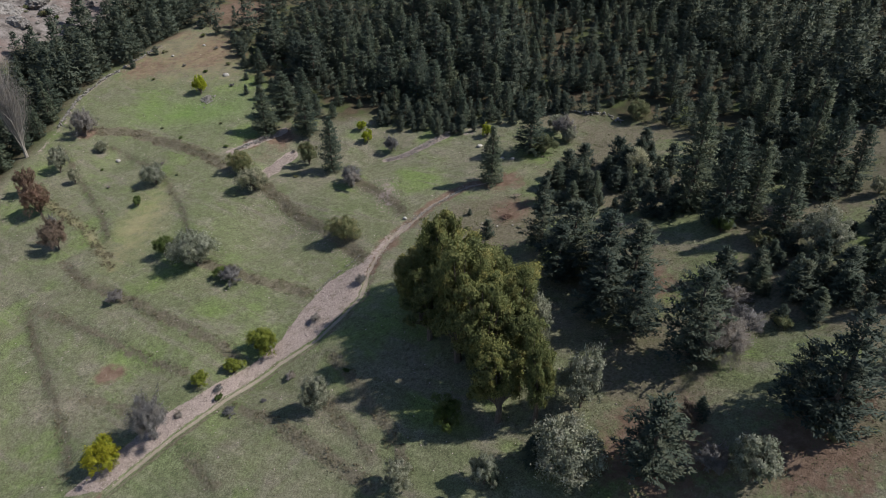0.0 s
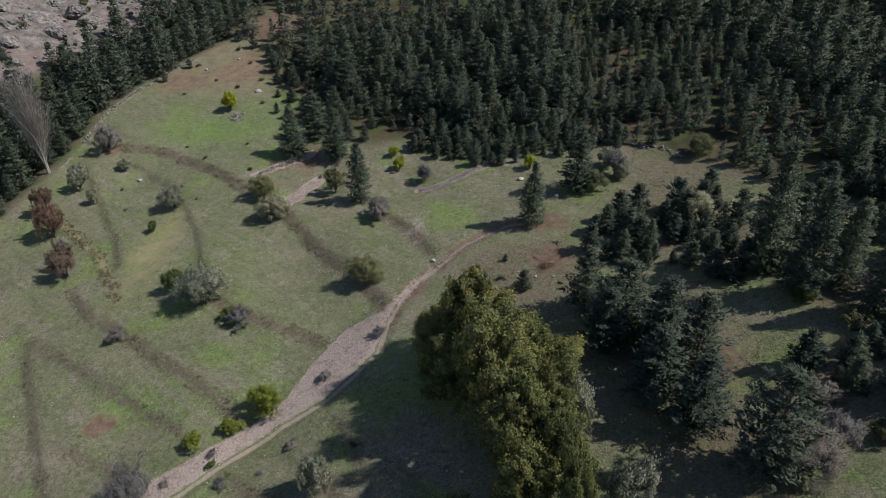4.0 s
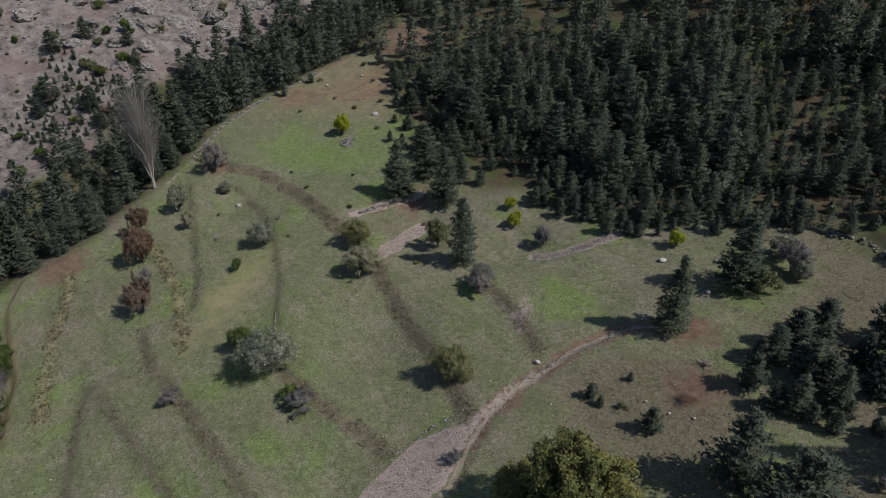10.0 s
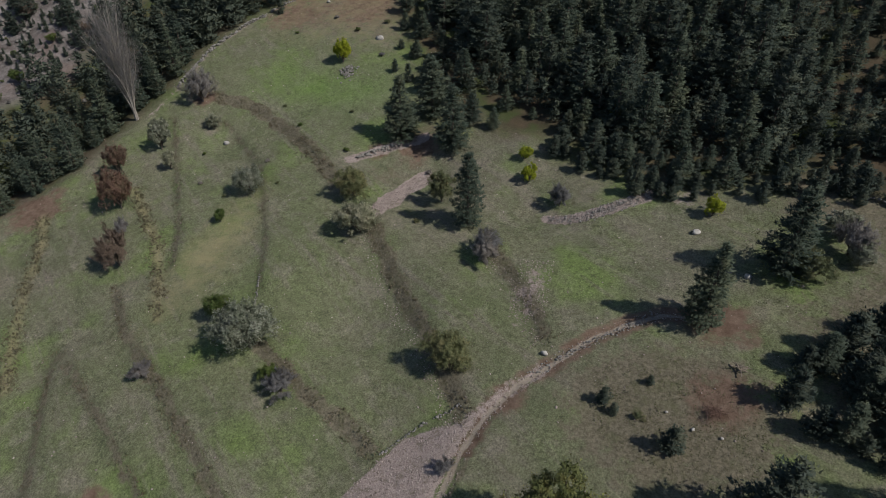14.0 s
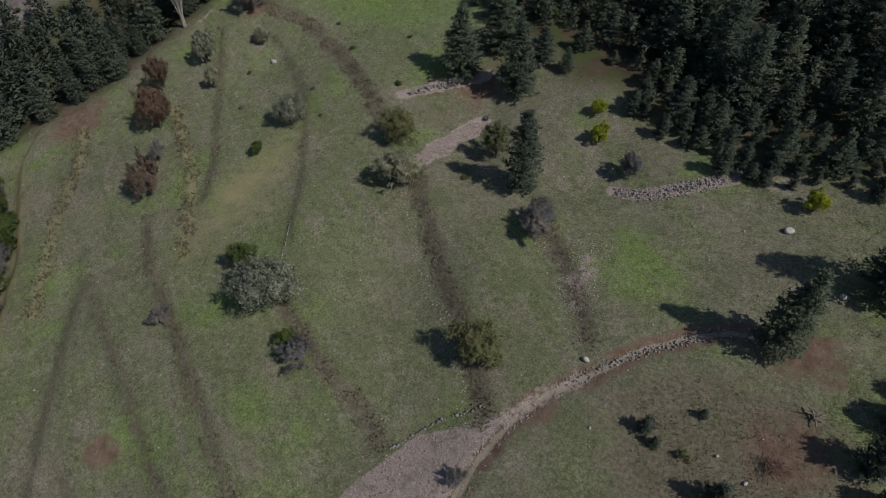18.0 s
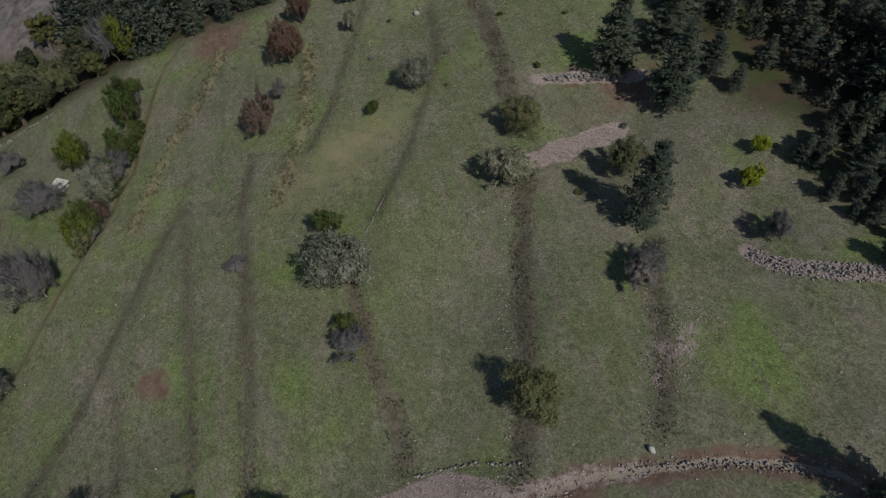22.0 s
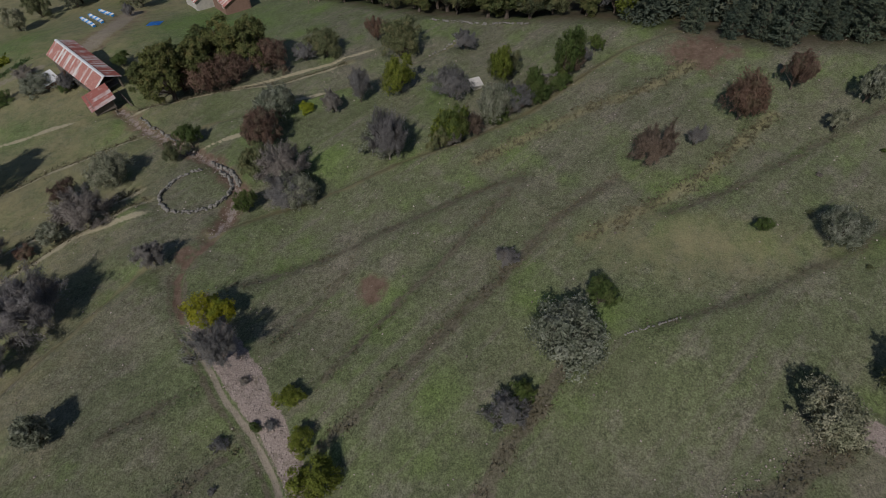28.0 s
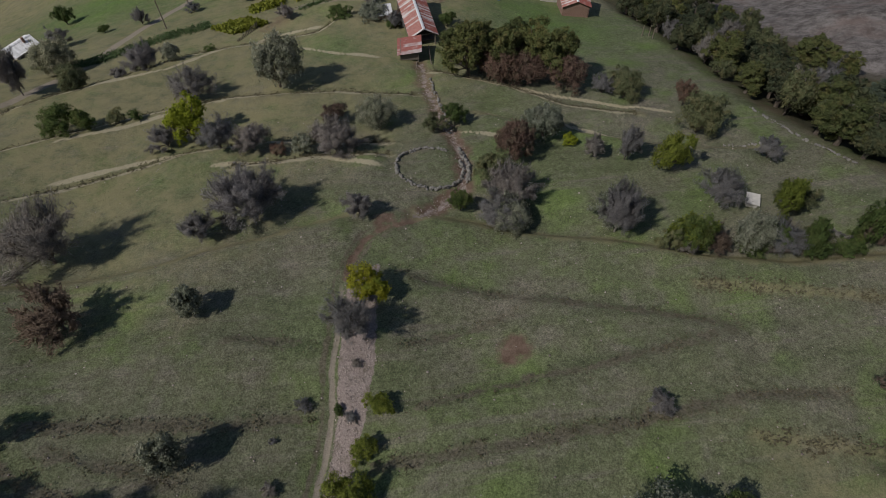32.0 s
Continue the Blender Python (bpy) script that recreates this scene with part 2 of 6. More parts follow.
LANE = [(-87.0, 12.6), (-81.5, 19.7), (-76.6, 28.8), (-73.3, 35.6), (-69.3, 42.8), (-64.3, 46.8), (-56, 46.5)]
BANKS = [
    [(-70.7, 86.4), (-65.2, 78.8), (-57.8, 69.0), (-53.7, 63.5), (-48.7, 56.7), (-47.3, 52.6)],
    [(-70.1, 86.3), (-57.2, 79.9), (-45.0, 72.8), (-35.2, 68.0)],
    [(-69.8, 98.1), (-62.3, 91.1), (-55.6, 87.3), (-45.5, 81.1), (-36.2, 75.2), (-28.6, 69.7)],
    [(-54.9, 67.5), (-48.0, 65.5), (-39.8, 61.5)],
    [(-43.0, 93.8), (-39.4, 91.9), (-32.6, 88.3), (-26.5, 86.2), (-20.5, 82.6)],
    [(-36.5, 117.5), (-34.1, 113.2), (-28.5, 106.9), (-21.9, 99.8), (-17.1, 94.5), (-12.5, 88.6)],
    [(-83.1, 142.5), (-73.0, 141.5), (-63.6, 137.0), (-52.5, 129.5), (-45.5, 123.5)],
    [(-19.5, 118.0), (-17.2, 113.9), (-11.1, 107.1), (-6.5, 99.5)],
    [(-87.4, 136.0), (-75.6, 120.8), (-67.7, 110.7), (-62.1, 101.5)],
    [(-77.9, 137.5), (-72.5, 134.6), (-62.5, 126.5), (-56.9, 119.0), (-51.3, 110.5), (-48.4, 104.5), (-45.7, 99.0)],
    [(-6.2, 44.7), (-13.8, 51.1), (-21.7, 57.8), (-28.8, 62.5)],
    [(-16.6, 69.4), (-11.3, 61.2), (-6.3, 53.2), (-3.9, 46.1)],
    [(-33.5, 55.8), (-29.6, 51.7), (-25.6, 47.5)],
    [(-16.4, 60.3), (-11.2, 54.2), (-7.3, 48.8)],
]
BANK_GROWTH = [0.58, 0.58, 0.75, 0.55, 0.9, 1.0, 1.1, 0.85, 0.5, 0.45, 0.75, 0.7, 0.6, 0.65] + [0.5] * 8
TERRACES = [
    [(-22.4, -25.0), (-36.5, -24.7), (-56.0, -23.3), (-67.8, -18.9), (-79.7, -11.6), (-90, -14)],
    [(-10.0, -9.6), (-19.3, -8.6), (-27.0, -7.3), (-39.8, -5.2), (-52.7, 0.2), (-68.5, 11.8), (-78.1, 22.0)],
    [(-8.0, 3.8), (-16.2, 5.8), (-26.3, 8.4), (-40.0, 11.8), (-51.2, 17.7), (-64.9, 30.3)],
    [(-42.8, 20.7), (-53.6, 26.6), (-62.3, 33.4)],
    [(-85.8, 16.5), (-92.8, 30.3), (-95.4, 41.2), (-102.4, 51.6)],
    [(-4.0, 20.0), (-11.7, 24.3), (-24.8, 31.9), (-37.2, 36.8), (-49.3, 40.8)],
    [(-56.0, 46.5), (-62.0, 53.0), (-67.1, 61.5), (-72.0, 68.5), (-77.1, 77.0), (-84.0, 85.5), (-93.0, 92.5), (-100, 99), (-104, 107)],
    [(-81.3, 32.9), (-88.4, 46.6), (-97.3, 62.0), (-106.5, 71.2)],
]
EDGE_LINES = [
    [(-31.2, -23.8), (-37.6, -23.2), (-44.0, -21.4), (-50.6, -19.5), (-59.0, -20.0), (-66.0, -20.1), (-73.2, -19.7), (-83.1, -13.8)],
    [(-25.4, -5.3), (-30.6, -4.0), (-36.0, -2.4), (-41.5, -1.8), (-43.7, -0.8)],
    [(-49.8, 1.0), (-55.7, 2.3), (-62.8, 6.0), (-68.4, 10.9), (-74.9, 19.0)],
    [(-21.6, 4.5), (-29.0, 6.2), (-36.7, 9.0), (-42.7, 12.2)],
    [(-40.7, 17.8), (-48.2, 22.7), (-53.2, 27.3), (-59.6, 35.6)],
    [(-73.4, -8.8), (-77.7, -0.7), (-82.5, 6.4)],
    [(-86.6, 18.9), (-91.5, 24.3), (-96.2, 34.5), (-101.2, 43.9), (-107.3, 55.3)],
    [(-90.2, 44.7), (-92.8, 53.1), (-96.0, 59.2)],
    [(-74.9, 35.6), (-78.9, 41.3), (-81.5, 46.3)],
]
RIM = [(-153, 8), (-131, 43), (-119, 61), (-112, 80), (-106, 100), (-97, 114), (-94.5, 122), (-92.7, 133), (-91, 146), (-91.8, 157), (-89, 168), (-80, 184), (-74, 200), (-72, 260)]
VILLAGE_ROAD = [(-10, -32), (-22, -29), (-35, -36), (-50, -46), (-66, -56), (-84, -66)]
TRACKS = [[(-58.3, 93.5), (-66.6, 104.0), (-69.8, 107.4), (-82, 117)], [(-72, 79), (-77.0, 84.8), (-84.2, 93.9), (-89.4, 102.8), (-94.7, 108.5)]]
BARE = [(-63, 207, 13), (11.5, 95.5, 3.4), (-9.5, 92, 2.2), (11, 105.5, 3.5), (27, 70, 4), (-49.5, 70.5, 2.0), (-52, 44.5, 1.6), (34, 40, 5), (21, 44, 6), (-97, 109, 5), (-113, -9, 5), (-120, -10, 5), (-127, -12, 5), (-133, -15, 4), (-77, -24, 3.5), (-34.5, 127.5, 0.1), (-37, 136, 4), (-43, 133, 2), (-84, 141.5, 2.5)]


def along(x, y, line):
    """For each place: its distance from the line, which side it is on, and how far along the line it lies."""
    best, side, run, walked = np.full(x.shape, 1e9), np.zeros(x.shape), np.zeros(x.shape), 0.0
    for (ax, ay), (bx, by) in zip(line, line[1:]):
        dx, dy = bx - ax, by - ay
        n = math.hypot(dx, dy)
        s = np.clip(((x - ax) * dx + (y - ay) * dy) / (n * n), 0, 1)
        d = np.hypot(x - ax - s * dx, y - ay - s * dy)
        k = d < best
        best = np.where(k, d, best)
        side = np.where(k, np.sign(dx * (y - ay) - dy * (x - ax)), side)
        run = np.where(k, walked + s * n, run)
        walked += n
    return best, side, np.minimum(run, walked - run)


def slope_z(x, y):
    u, v = 2.2 * np.tanh((x + 45) / 220), 2.2 * np.tanh((y - 90) / 220)
    z = sum(k * u ** i * v ** j for k, (i, j) in zip(SLOPE, POWERS))
    return z + sum(a * np.exp(-((x - px) ** 2 + (y - py) ** 2) / r ** 2) for px, py, a, r in HUMPS)


def shape_z(x, y):
    """Height of the ground: the broad slope, the ravine behind the rim and the steps of the terraces."""
    x, y = np.asarray(x, float), np.asarray(y, float)
    z = slope_z(x, y)
    d, side, _ = along(x, y, RIM)
    out = np.where(side > 0, d, 0.0)
    z = z - 4.5 * np.exp(-((out - 15) / 9.0) ** 2) * (out > 0) + 4.5 * math.exp(-2.78) * (out > 0) * np.exp(-out / 3.0)
    for lines, step in ((BANKS, 0.32), (TERRACES, 0.8)):
        for line in lines:
            d, side, run = along(x, y, line)
            (ax, ay), (bx, by) = line[0], line[-1]
            mx, my = (ax + bx) / 2, (ay + by) / 2
            nx, ny = -(by - ay) * 0.02, (bx - ax) * 0.02
            up = 1.0 if slope_z(mx + nx, my + ny) > slope_z(mx - nx, my - ny) else -1.0
            fade = np.clip((run + 0.5) / 3.0, 0, 1)
            z = z + np.where(d < 18, up * side * step * np.tanh(d / 0.7) * np.exp(-(d / 6.0) ** 2) * fade, 0)
    z = z - 0.25 * np.exp(-(along(x, y, PATH_LINE)[0] / 0.7) ** 2) - 0.5 * np.exp(-(along(x, y, LANE)[0] / 1.3) ** 2)
    return z


def wave(x, y, s, seed):
    """A smooth unevenness of about s metres, between -1 and 1."""
    a = np.sin(x / s + seed) * np.cos(y / s * 1.13 - seed * 1.7) + np.sin((x + y) / s * 0.71 + seed * 2.3) * np.cos((x - y) / s * 0.83 + seed)
    return a / 2


def spread(lo, hi, step, far, growth):
    inner = np.arange(lo, hi + step, step)
    out, g = [], step
    a = 0.0
    while a < far:
        g *= growth
        a += g
        out.append(a)
    out = np.array(out)
    return np.concatenate([(lo - out)[::-1], inner, inner[-1] + out])


def sheet(name, V, F, material):
    me = bpy.data.meshes.new(name)
    V, F = np.asarray(V, np.float32), np.asarray(F, np.int32)
    k = F.shape[1]
    me.vertices.add(len(V))
    me.vertices.foreach_set("co", V.ravel())
    me.loops.add(F.size)
    me.loops.foreach_set("vertex_index", F.ravel())
    me.polygons.add(len(F))
    me.polygons.foreach_set("loop_start", np.arange(0, F.size, k, dtype=np.int32))
    me.update(calc_edges=True)
    me.materials.append(material)
    return me


gx, gy = spread(-145, 64, 0.5, 2600, 1.13), spread(-55, 205, 0.5, 2600, 1.13)
X, Y = np.meshgrid(gx, gy)
xf, yf = X.ravel(), Y.ravel()
zf = shape_z(xf, yf) + 0.12 * wave(xf, yf, 2.1, 1) + 0.3 * wave(xf, yf, 7.3, 4) * np.clip((np.hypot(xf + 60, yf - 80)) / 60, 0.4, 3)
rim_d, rim_side, _ = along(xf, yf, RIM)
outside = np.where(rim_side > 0, rim_d, 0)
zf = zf + np.clip((outside - 20) / 20, 0, 1) * (0.5 * wave(xf, yf, 1.9, 7) + 1.3 * wave(xf, yf, 5.0, 2) + 2.4 * wave(xf, yf, 14.0, 5))
nx_, ny_ = len(gx), len(gy)
idx = np.arange(nx_ * ny_).reshape(ny_, nx_)
quads = np.stack([idx[:-1, :-1], idx[:-1, 1:], idx[1:, 1:], idx[1:, :-1]], -1).reshape(-1, 4)
ground_mesh = sheet("ground", np.stack([xf, yf, zf], 1), quads, GROUND)
ground_mesh.polygons.foreach_set("use_smooth", np.ones(len(quads), bool))
Z = zf.reshape(len(gy), len(gx))


def land_z(x, y):
    """Height of the finished ground at a place, or at many."""
    x, y = np.asarray(x, float), np.asarray(y, float)
    i = np.clip(np.searchsorted(gx, x) - 1, 0, len(gx) - 2)
    j = np.clip(np.searchsorted(gy, y) - 1, 0, len(gy) - 2)
    s, t = (x - gx[i]) / (gx[i + 1] - gx[i]), (y - gy[j]) / (gy[j + 1] - gy[j])
    return (Z[j, i] * (1 - s) + Z[j, i + 1] * s) * (1 - t) + (Z[j + 1, i] * (1 - s) + Z[j + 1, i + 1] * s) * t


FOREST_FRONT = [(-200, 262), (-68, 196), (-55, 175), (-47, 160), (-38, 144), (-26, 141), (-17, 138), (-6, 134), (3, 129.5), (14, 131), (24, 133), (40, 118), (48, 104), (70, 96), (140, 60)]


def behind_front(x, y):
    d, side, _ = along(x, y, FOREST_FRONT)
    return np.where(side > 0, d, -d)


zone = {k: np.zeros(len(xf)) for k in ("bank", "soil", "dry", "forest", "scree", "rubble", "path", "lush", "edge")}
wob = 1 + 0.45 * wave(xf, yf, 1.3, 3)
for line, power in zip(BANKS + TERRACES, BANK_GROWTH):
    d, side, run = along(xf, yf, line)
    zone["bank"] = np.maximum(zone["bank"], min(1.0, 0.3 + 0.6 * power) * np.exp(-(d / ((0.25 + 1.0 * power) * wob)) ** 4) * np.clip((run + 1) / 3, 0, 1))
for line in TERRACES:
    zone["dry"] = np.maximum(zone["dry"], np.exp(-(along(xf, yf, line)[0] / (1.2 * wob)) ** 2))
    zone["bank"] *= 1 - 0.4 * np.exp(-(along(xf, yf, line)[0] / 2.5) ** 2)
for line in TRACKS:
    zone["dry"] = np.maximum(zone["dry"], 0.8 * np.exp(-(along(xf, yf, line)[0] / (1.0 * wob)) ** 2))
# dry orchard grass, made paler also to stand for sunshine there
zone["dry"] = np.maximum(zone["dry"], 0.85 * np.clip((60 - yf + 0.2 * xf) / 40, 0, 1) * np.clip((-8 - xf) / 14, 0, 1))
zone["dry"] = np.maximum(zone["dry"], 0.45 * np.exp(-(((xf + 68) / 24) ** 4 + ((yf - 178) / 20) ** 4)))
zone["dry"] = np.maximum(zone["dry"], 0.7 * np.exp(-(((xf + 58) / 6) ** 2 + ((yf - 106) / 16) ** 2)))
for bx, by, br in BARE:
    zone["soil"] = np.maximum(zone["soil"], np.exp(-(np.hypot(xf - bx, yf - by) / br) ** 2 * wob))
for line in EDGE_LINES:
    d, side, run = along(xf, yf, line)
    zone["edge"] = np.maximum(zone["edge"], 0.9 * np.exp(-(d / (0.42 * wob * (1 + 0.5 * wave(xf, yf, 3.7, 9)))) ** 2) * np.clip((run + 1) / 3, 0, 1))
for line in TERRACES[:5]:
    d, side, run = along(xf, yf, line)
    (ax, ay), (bx, by) = line[0], line[-1]
    nx, ny = -(by - ay) * 0.02, (bx - ax) * 0.02
    up = 1.0 if slope_z((ax + bx) / 2 + nx, (ay + by) / 2 + ny) > slope_z((ax + bx) / 2 - nx, (ay + by) / 2 - ny) else -1.0
    zone["edge"] = np.maximum(zone["edge"], np.exp(-((up * side * d - 0.6) / (0.6 * wob * (1 + 0.5 * wave(xf, yf, 3.7, 9)))) ** 2) * np.clip((run + 1) / 3, 0, 1))
zone["soil"] = np.maximum(zone["soil"], np.clip(0.55 + 0.6 * wave(xf, yf, 5.0, 2), 0, 0.9) * np.exp(-(((xf + 72) / 16) ** 4 + ((yf - 180) / 16) ** 4)))
zone["soil"] = np.maximum(zone["soil"], 1.5 * np.exp(-(((xf + 77.5) / 4.5) ** 4 + ((yf + 24) / 2.6) ** 4)))
zone["soil"] = np.maximum(zone["soil"], 1.5 * np.exp(-(along(xf, yf, [(-108, -8), (-120, -10.5), (-135, -16)])[0] / 3.6) ** 4))
zone["bank"] = np.maximum(zone["bank"], 0.8 * np.exp(-(((xf + 66) / 19) ** 4 + ((yf - 179) / 16) ** 4)))
zone["bank"] = np.maximum(zone["bank"], 0.62 * np.exp(-(((xf + 39) / (4.5 * wob)) ** 2 + ((yf - 128.5) / (4.0 * wob)) ** 2)))
# low dark heather; the darkening also carries cloud shade over the right-hand slope
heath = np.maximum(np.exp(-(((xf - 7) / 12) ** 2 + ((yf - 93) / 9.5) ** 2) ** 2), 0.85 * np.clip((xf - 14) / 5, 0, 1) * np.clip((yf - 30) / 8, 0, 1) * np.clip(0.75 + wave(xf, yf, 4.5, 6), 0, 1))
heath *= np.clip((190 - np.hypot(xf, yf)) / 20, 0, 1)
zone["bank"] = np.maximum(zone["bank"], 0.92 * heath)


def in_strip(x, y):
    """How far inside the gravel strip a place lies, between its upper edge and the path."""
    d, side, _ = along(x, y, STRIP_EDGE)
    e, other, _ = along(x, y, PATH_LINE)
    return np.minimum(np.minimum(-side * d, other * e - 0.6), np.minimum(y - 50.5, 88.5 - y))


zone["rubble"] = np.clip(0.5 + in_strip(xf, yf) / 1.0, 0, 1.1)
zone["rubble"] = np.maximum(zone["rubble"], 1.25 * np.clip(1.5 - along(xf, yf, STRIP_TOP)[0] / (1.5 * wob), 0, 1))
zone["rubble"] = np.maximum(zone["rubble"], 0.55 * np.exp(-(along(xf, yf, LANE)[0] / (1.1 * wob)) ** 2))
zone["rubble"] = np.maximum(zone["rubble"], 0.55 * np.exp(-(((xf + 10.5) / 2.6) ** 2 + ((yf - 107) / 7) ** 2)))
zone["rubble"] = np.maximum(zone["rubble"], 0.75 * np.exp(-(along(xf, yf, [(-46.5, 129.8), (-43.3, 132.7), (-40.4, 135.1), (-36.5, 138)])[0] / 1.3) ** 4))
zone["rubble"] = np.maximum(zone["rubble"], 0.5 * np.exp(-(along(xf, yf, RIM[5:12])[0] / (0.9 * wob)) ** 2) * np.clip((yf - 128) / 6, 0, 1))
zone["rubble"] = np.maximum(zone["rubble"], 0.8 * np.exp(-(along(xf, yf, [(-11.8, 122.6), (-9.1, 122.5), (-6.3, 123.3), (-3.3, 125.0), (-0.8, 126.6), (2.2, 128.8)])[0] / (1.2 * wob)) ** 4))
zone["rubble"] = np.maximum(zone["rubble"], 0.5 * np.exp(-(((xf - 5.5) / 3.5) ** 2 + ((yf - 127.5) / 4) ** 2)))
zone["rubble"] = np.maximum(zone["rubble"], 0.62 * np.exp(-(along(xf, yf, [(-13.5, 87.5), (-11.2, 90.0), (-9.0, 93.0), (-6.5, 96.0)])[0] / (1.3 * wob)) ** 2))
path_d = along(xf, yf, PATH_LINE)[0]
zone["path"] = 0.85 * np.exp(-(path_d / 0.42) ** 4) * (0.85 + 0.15 * wave(xf, yf, 0.9, 8)) * np.clip((xf + 43) / 4, 0, 1)
zone["bank"] = np.maximum(zone["bank"], 0.8 * np.exp(-((path_d - 0.95) / 0.4) ** 2))
zone["path"] = np.maximum(zone["path"], 0.8 * np.exp(-(along(xf, yf, VILLAGE_ROAD)[0] / 1.3) ** 4))
zone["path"] = np.maximum(zone["path"], 0.55 * np.exp(-(along(xf, yf, [(-108, -8), (-120, -10.5), (-135, -16)])[0] / 3.4) ** 4))
zone["path"] = np.maximum(zone["path"], 0.5 * np.exp(-(along(xf, yf, [(-100, -14), (-92, -22), (-84, -27)])[0] / 2.0) ** 4))
zone["soil"] = np.maximum(zone["soil"], 0.75 * np.exp(-(path_d / 1.5) ** 2) * (yf > 84))
zone["soil"] = np.maximum(zone["soil"], 0.8 * np.exp(-(path_d / 0.65) ** 2) * (xf < -41))
zone["soil"] = np.maximum(zone["soil"], 0.75 * np.exp(-(along(xf, yf, LANE)[0] / (2.0 * wob)) ** 2))
zone["forest"] = 0.95 * np.clip((behind_front(xf, yf) + 3 + 3 * wave(xf, yf, 3.0, 2)) / 8, 0, 1)
zone["forest"] = np.maximum(zone["forest"], 0.8 * np.clip(outside / 5, 0, 1))
zone["forest"] *= 1 - np.exp(-(np.hypot(xf + 63, yf - 207) / 14) ** 2)
zone["scree"] = np.clip((outside - 26 - 4 * wave(xf, yf, 6.0, 3)) / 5, 0, 1)
zone["lush"] = np.maximum(np.exp(-(((xf + 122) / 18) ** 2 + ((yf - 14) / 16) ** 2)), 0.9 * np.exp(-(((xf + 58) / 17) ** 2 + ((yf - 149) / 7) ** 2)))
zone["lush"] = np.maximum(zone["lush"], 0.8 * np.exp(-(((xf + 85) / 25) ** 2 + ((yf + 62) / 14) ** 2)))
zone["lush"] = np.maximum(zone["lush"], np.exp(-(((xf + 62) / 30) ** 2 + ((yf + 85) / 30) ** 2)))
zone["lush"] = np.maximum(zone["lush"], 0.9 * np.exp(-(((xf + 128) / 14) ** 2 + ((yf - 4) / 10) ** 2)))
zone["lush"] = np.maximum(zone["lush"], 0.8 * np.exp(-(((xf + 78) / 7) ** 2 + ((yf + 4) / 8) ** 2)))
zone["lush"] = np.maximum(zone["lush"], 0.35 * np.clip(wave(xf, yf, 8.0, 3) * 2.2 - 0.6, 0, 1) * (yf < 60))
zone["lush"] = np.maximum(zone["lush"], 0.8 * np.exp(-(((xf + 112) / 24) ** 2 + ((yf + 34) / 15) ** 2)))
zone["dry"] *= 1 - 0.8 * zone["lush"]
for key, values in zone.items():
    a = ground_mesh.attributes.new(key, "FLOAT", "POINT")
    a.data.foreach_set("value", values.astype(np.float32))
ground = tagged(new("ground", ground_mesh), "terraced hillside of dry autumn grass with stony paths", "ground", kind="structure")

# ---- plants ----
def tube(points, radii, sides=6):
    """Vertices and quads of a tapered tube along the points."""
    V, F = [], []
    for i, (p, r) in enumerate(zip(points, radii)):
        p = Vector(p)
        q = Vector(points[min(i + 1, len(points) - 1)]) - Vector(points[max(i - 1, 0)])
        a = q.orthogonal().normalized()
        b = q.normalized().cross(a)
        for k in range(sides):
            w = 2 * math.pi * k / sides
            V.append(p + a * (r * math.cos(w)) + b * (r * math.sin(w)))
        if i:
            for k in range(sides):
                F.append(((i - 1) * sides + k, (i - 1) * sides + (k + 1) % sides, i * sides + (k + 1) % sides, i * sides + k))
    return V, F


def joined(pieces):
    V, F = [], []
    for v, f in pieces:
        n = len(V)
        V += v
        F += [tuple(i + n for i in q) for q in f]
    return V, F


def leaf_cards(rng, centres, size, flat=0.0):
    """A folded leaf cluster at each centre, four corners each, turned at random."""
    n = len(centres)
    a = rng.normal(size=(n, 3))
    a[:, 2] *= 1 - flat
    a /= np.linalg.norm(a, axis=1)[:, None]
    b = rng.normal(size=(n, 3))
    b -= (a * b).sum(1)[:, None] * a
    b /= np.linalg.norm(b, axis=1)[:, None]
    s = size * rng.uniform(0.6, 1.35, n)[:, None]
    c = np.asarray(centres)
    V = np.stack([c - a * s - b * s * 0.6, c - a * s * 0.2 + b * s * 0.75, c + a * s * 1.1 - b * s * 0.15], 1).reshape(-1, 3)
    return V, np.arange(3 * n).reshape(n, 3)


def boughs(rng, height, width, low, count, side=0.36):
    """Centres and radii of the lobes of an uneven crown."""
    c, rad = [], []
    tilt = rng.normal(size=(4, 3))
    for i in range(count):
        f = (i + 0.5) / count
        z = 1 - 1.45 * f
        w = i * 2.39996 + rng.uniform(-0.4, 0.4)
        d = np.array([math.cos(w) * math.sqrt(max(0.0, 1 - z * z)), math.sin(w) * math.sqrt(max(0.0, 1 - z * z)), z])
        bulge = max(0.45, 1 + 0.28 * math.sin(2.3 * float(d @ tilt[0]) + 1) + 0.22 * math.sin(4.1 * float(d @ tilt[1]))) * rng.uniform(0.82, 1.18)
        k = rng.uniform(0.35, 0.8) if i % 4 == 0 else rng.uniform(0.68, 0.92)
        r = width * (0.05 + 0.12 * rng.uniform(0, 1) ** 1.3)
        half = (1 - low) * height / 2
        c.append(np.array([d[0] * k * bulge * width * side, d[1] * k * bulge * width * side, low * height + half + d[2] * k * min(bulge, 1.3) * half * 0.9]))
        rad.append(r)
    return np.array(c), np.array(rad)


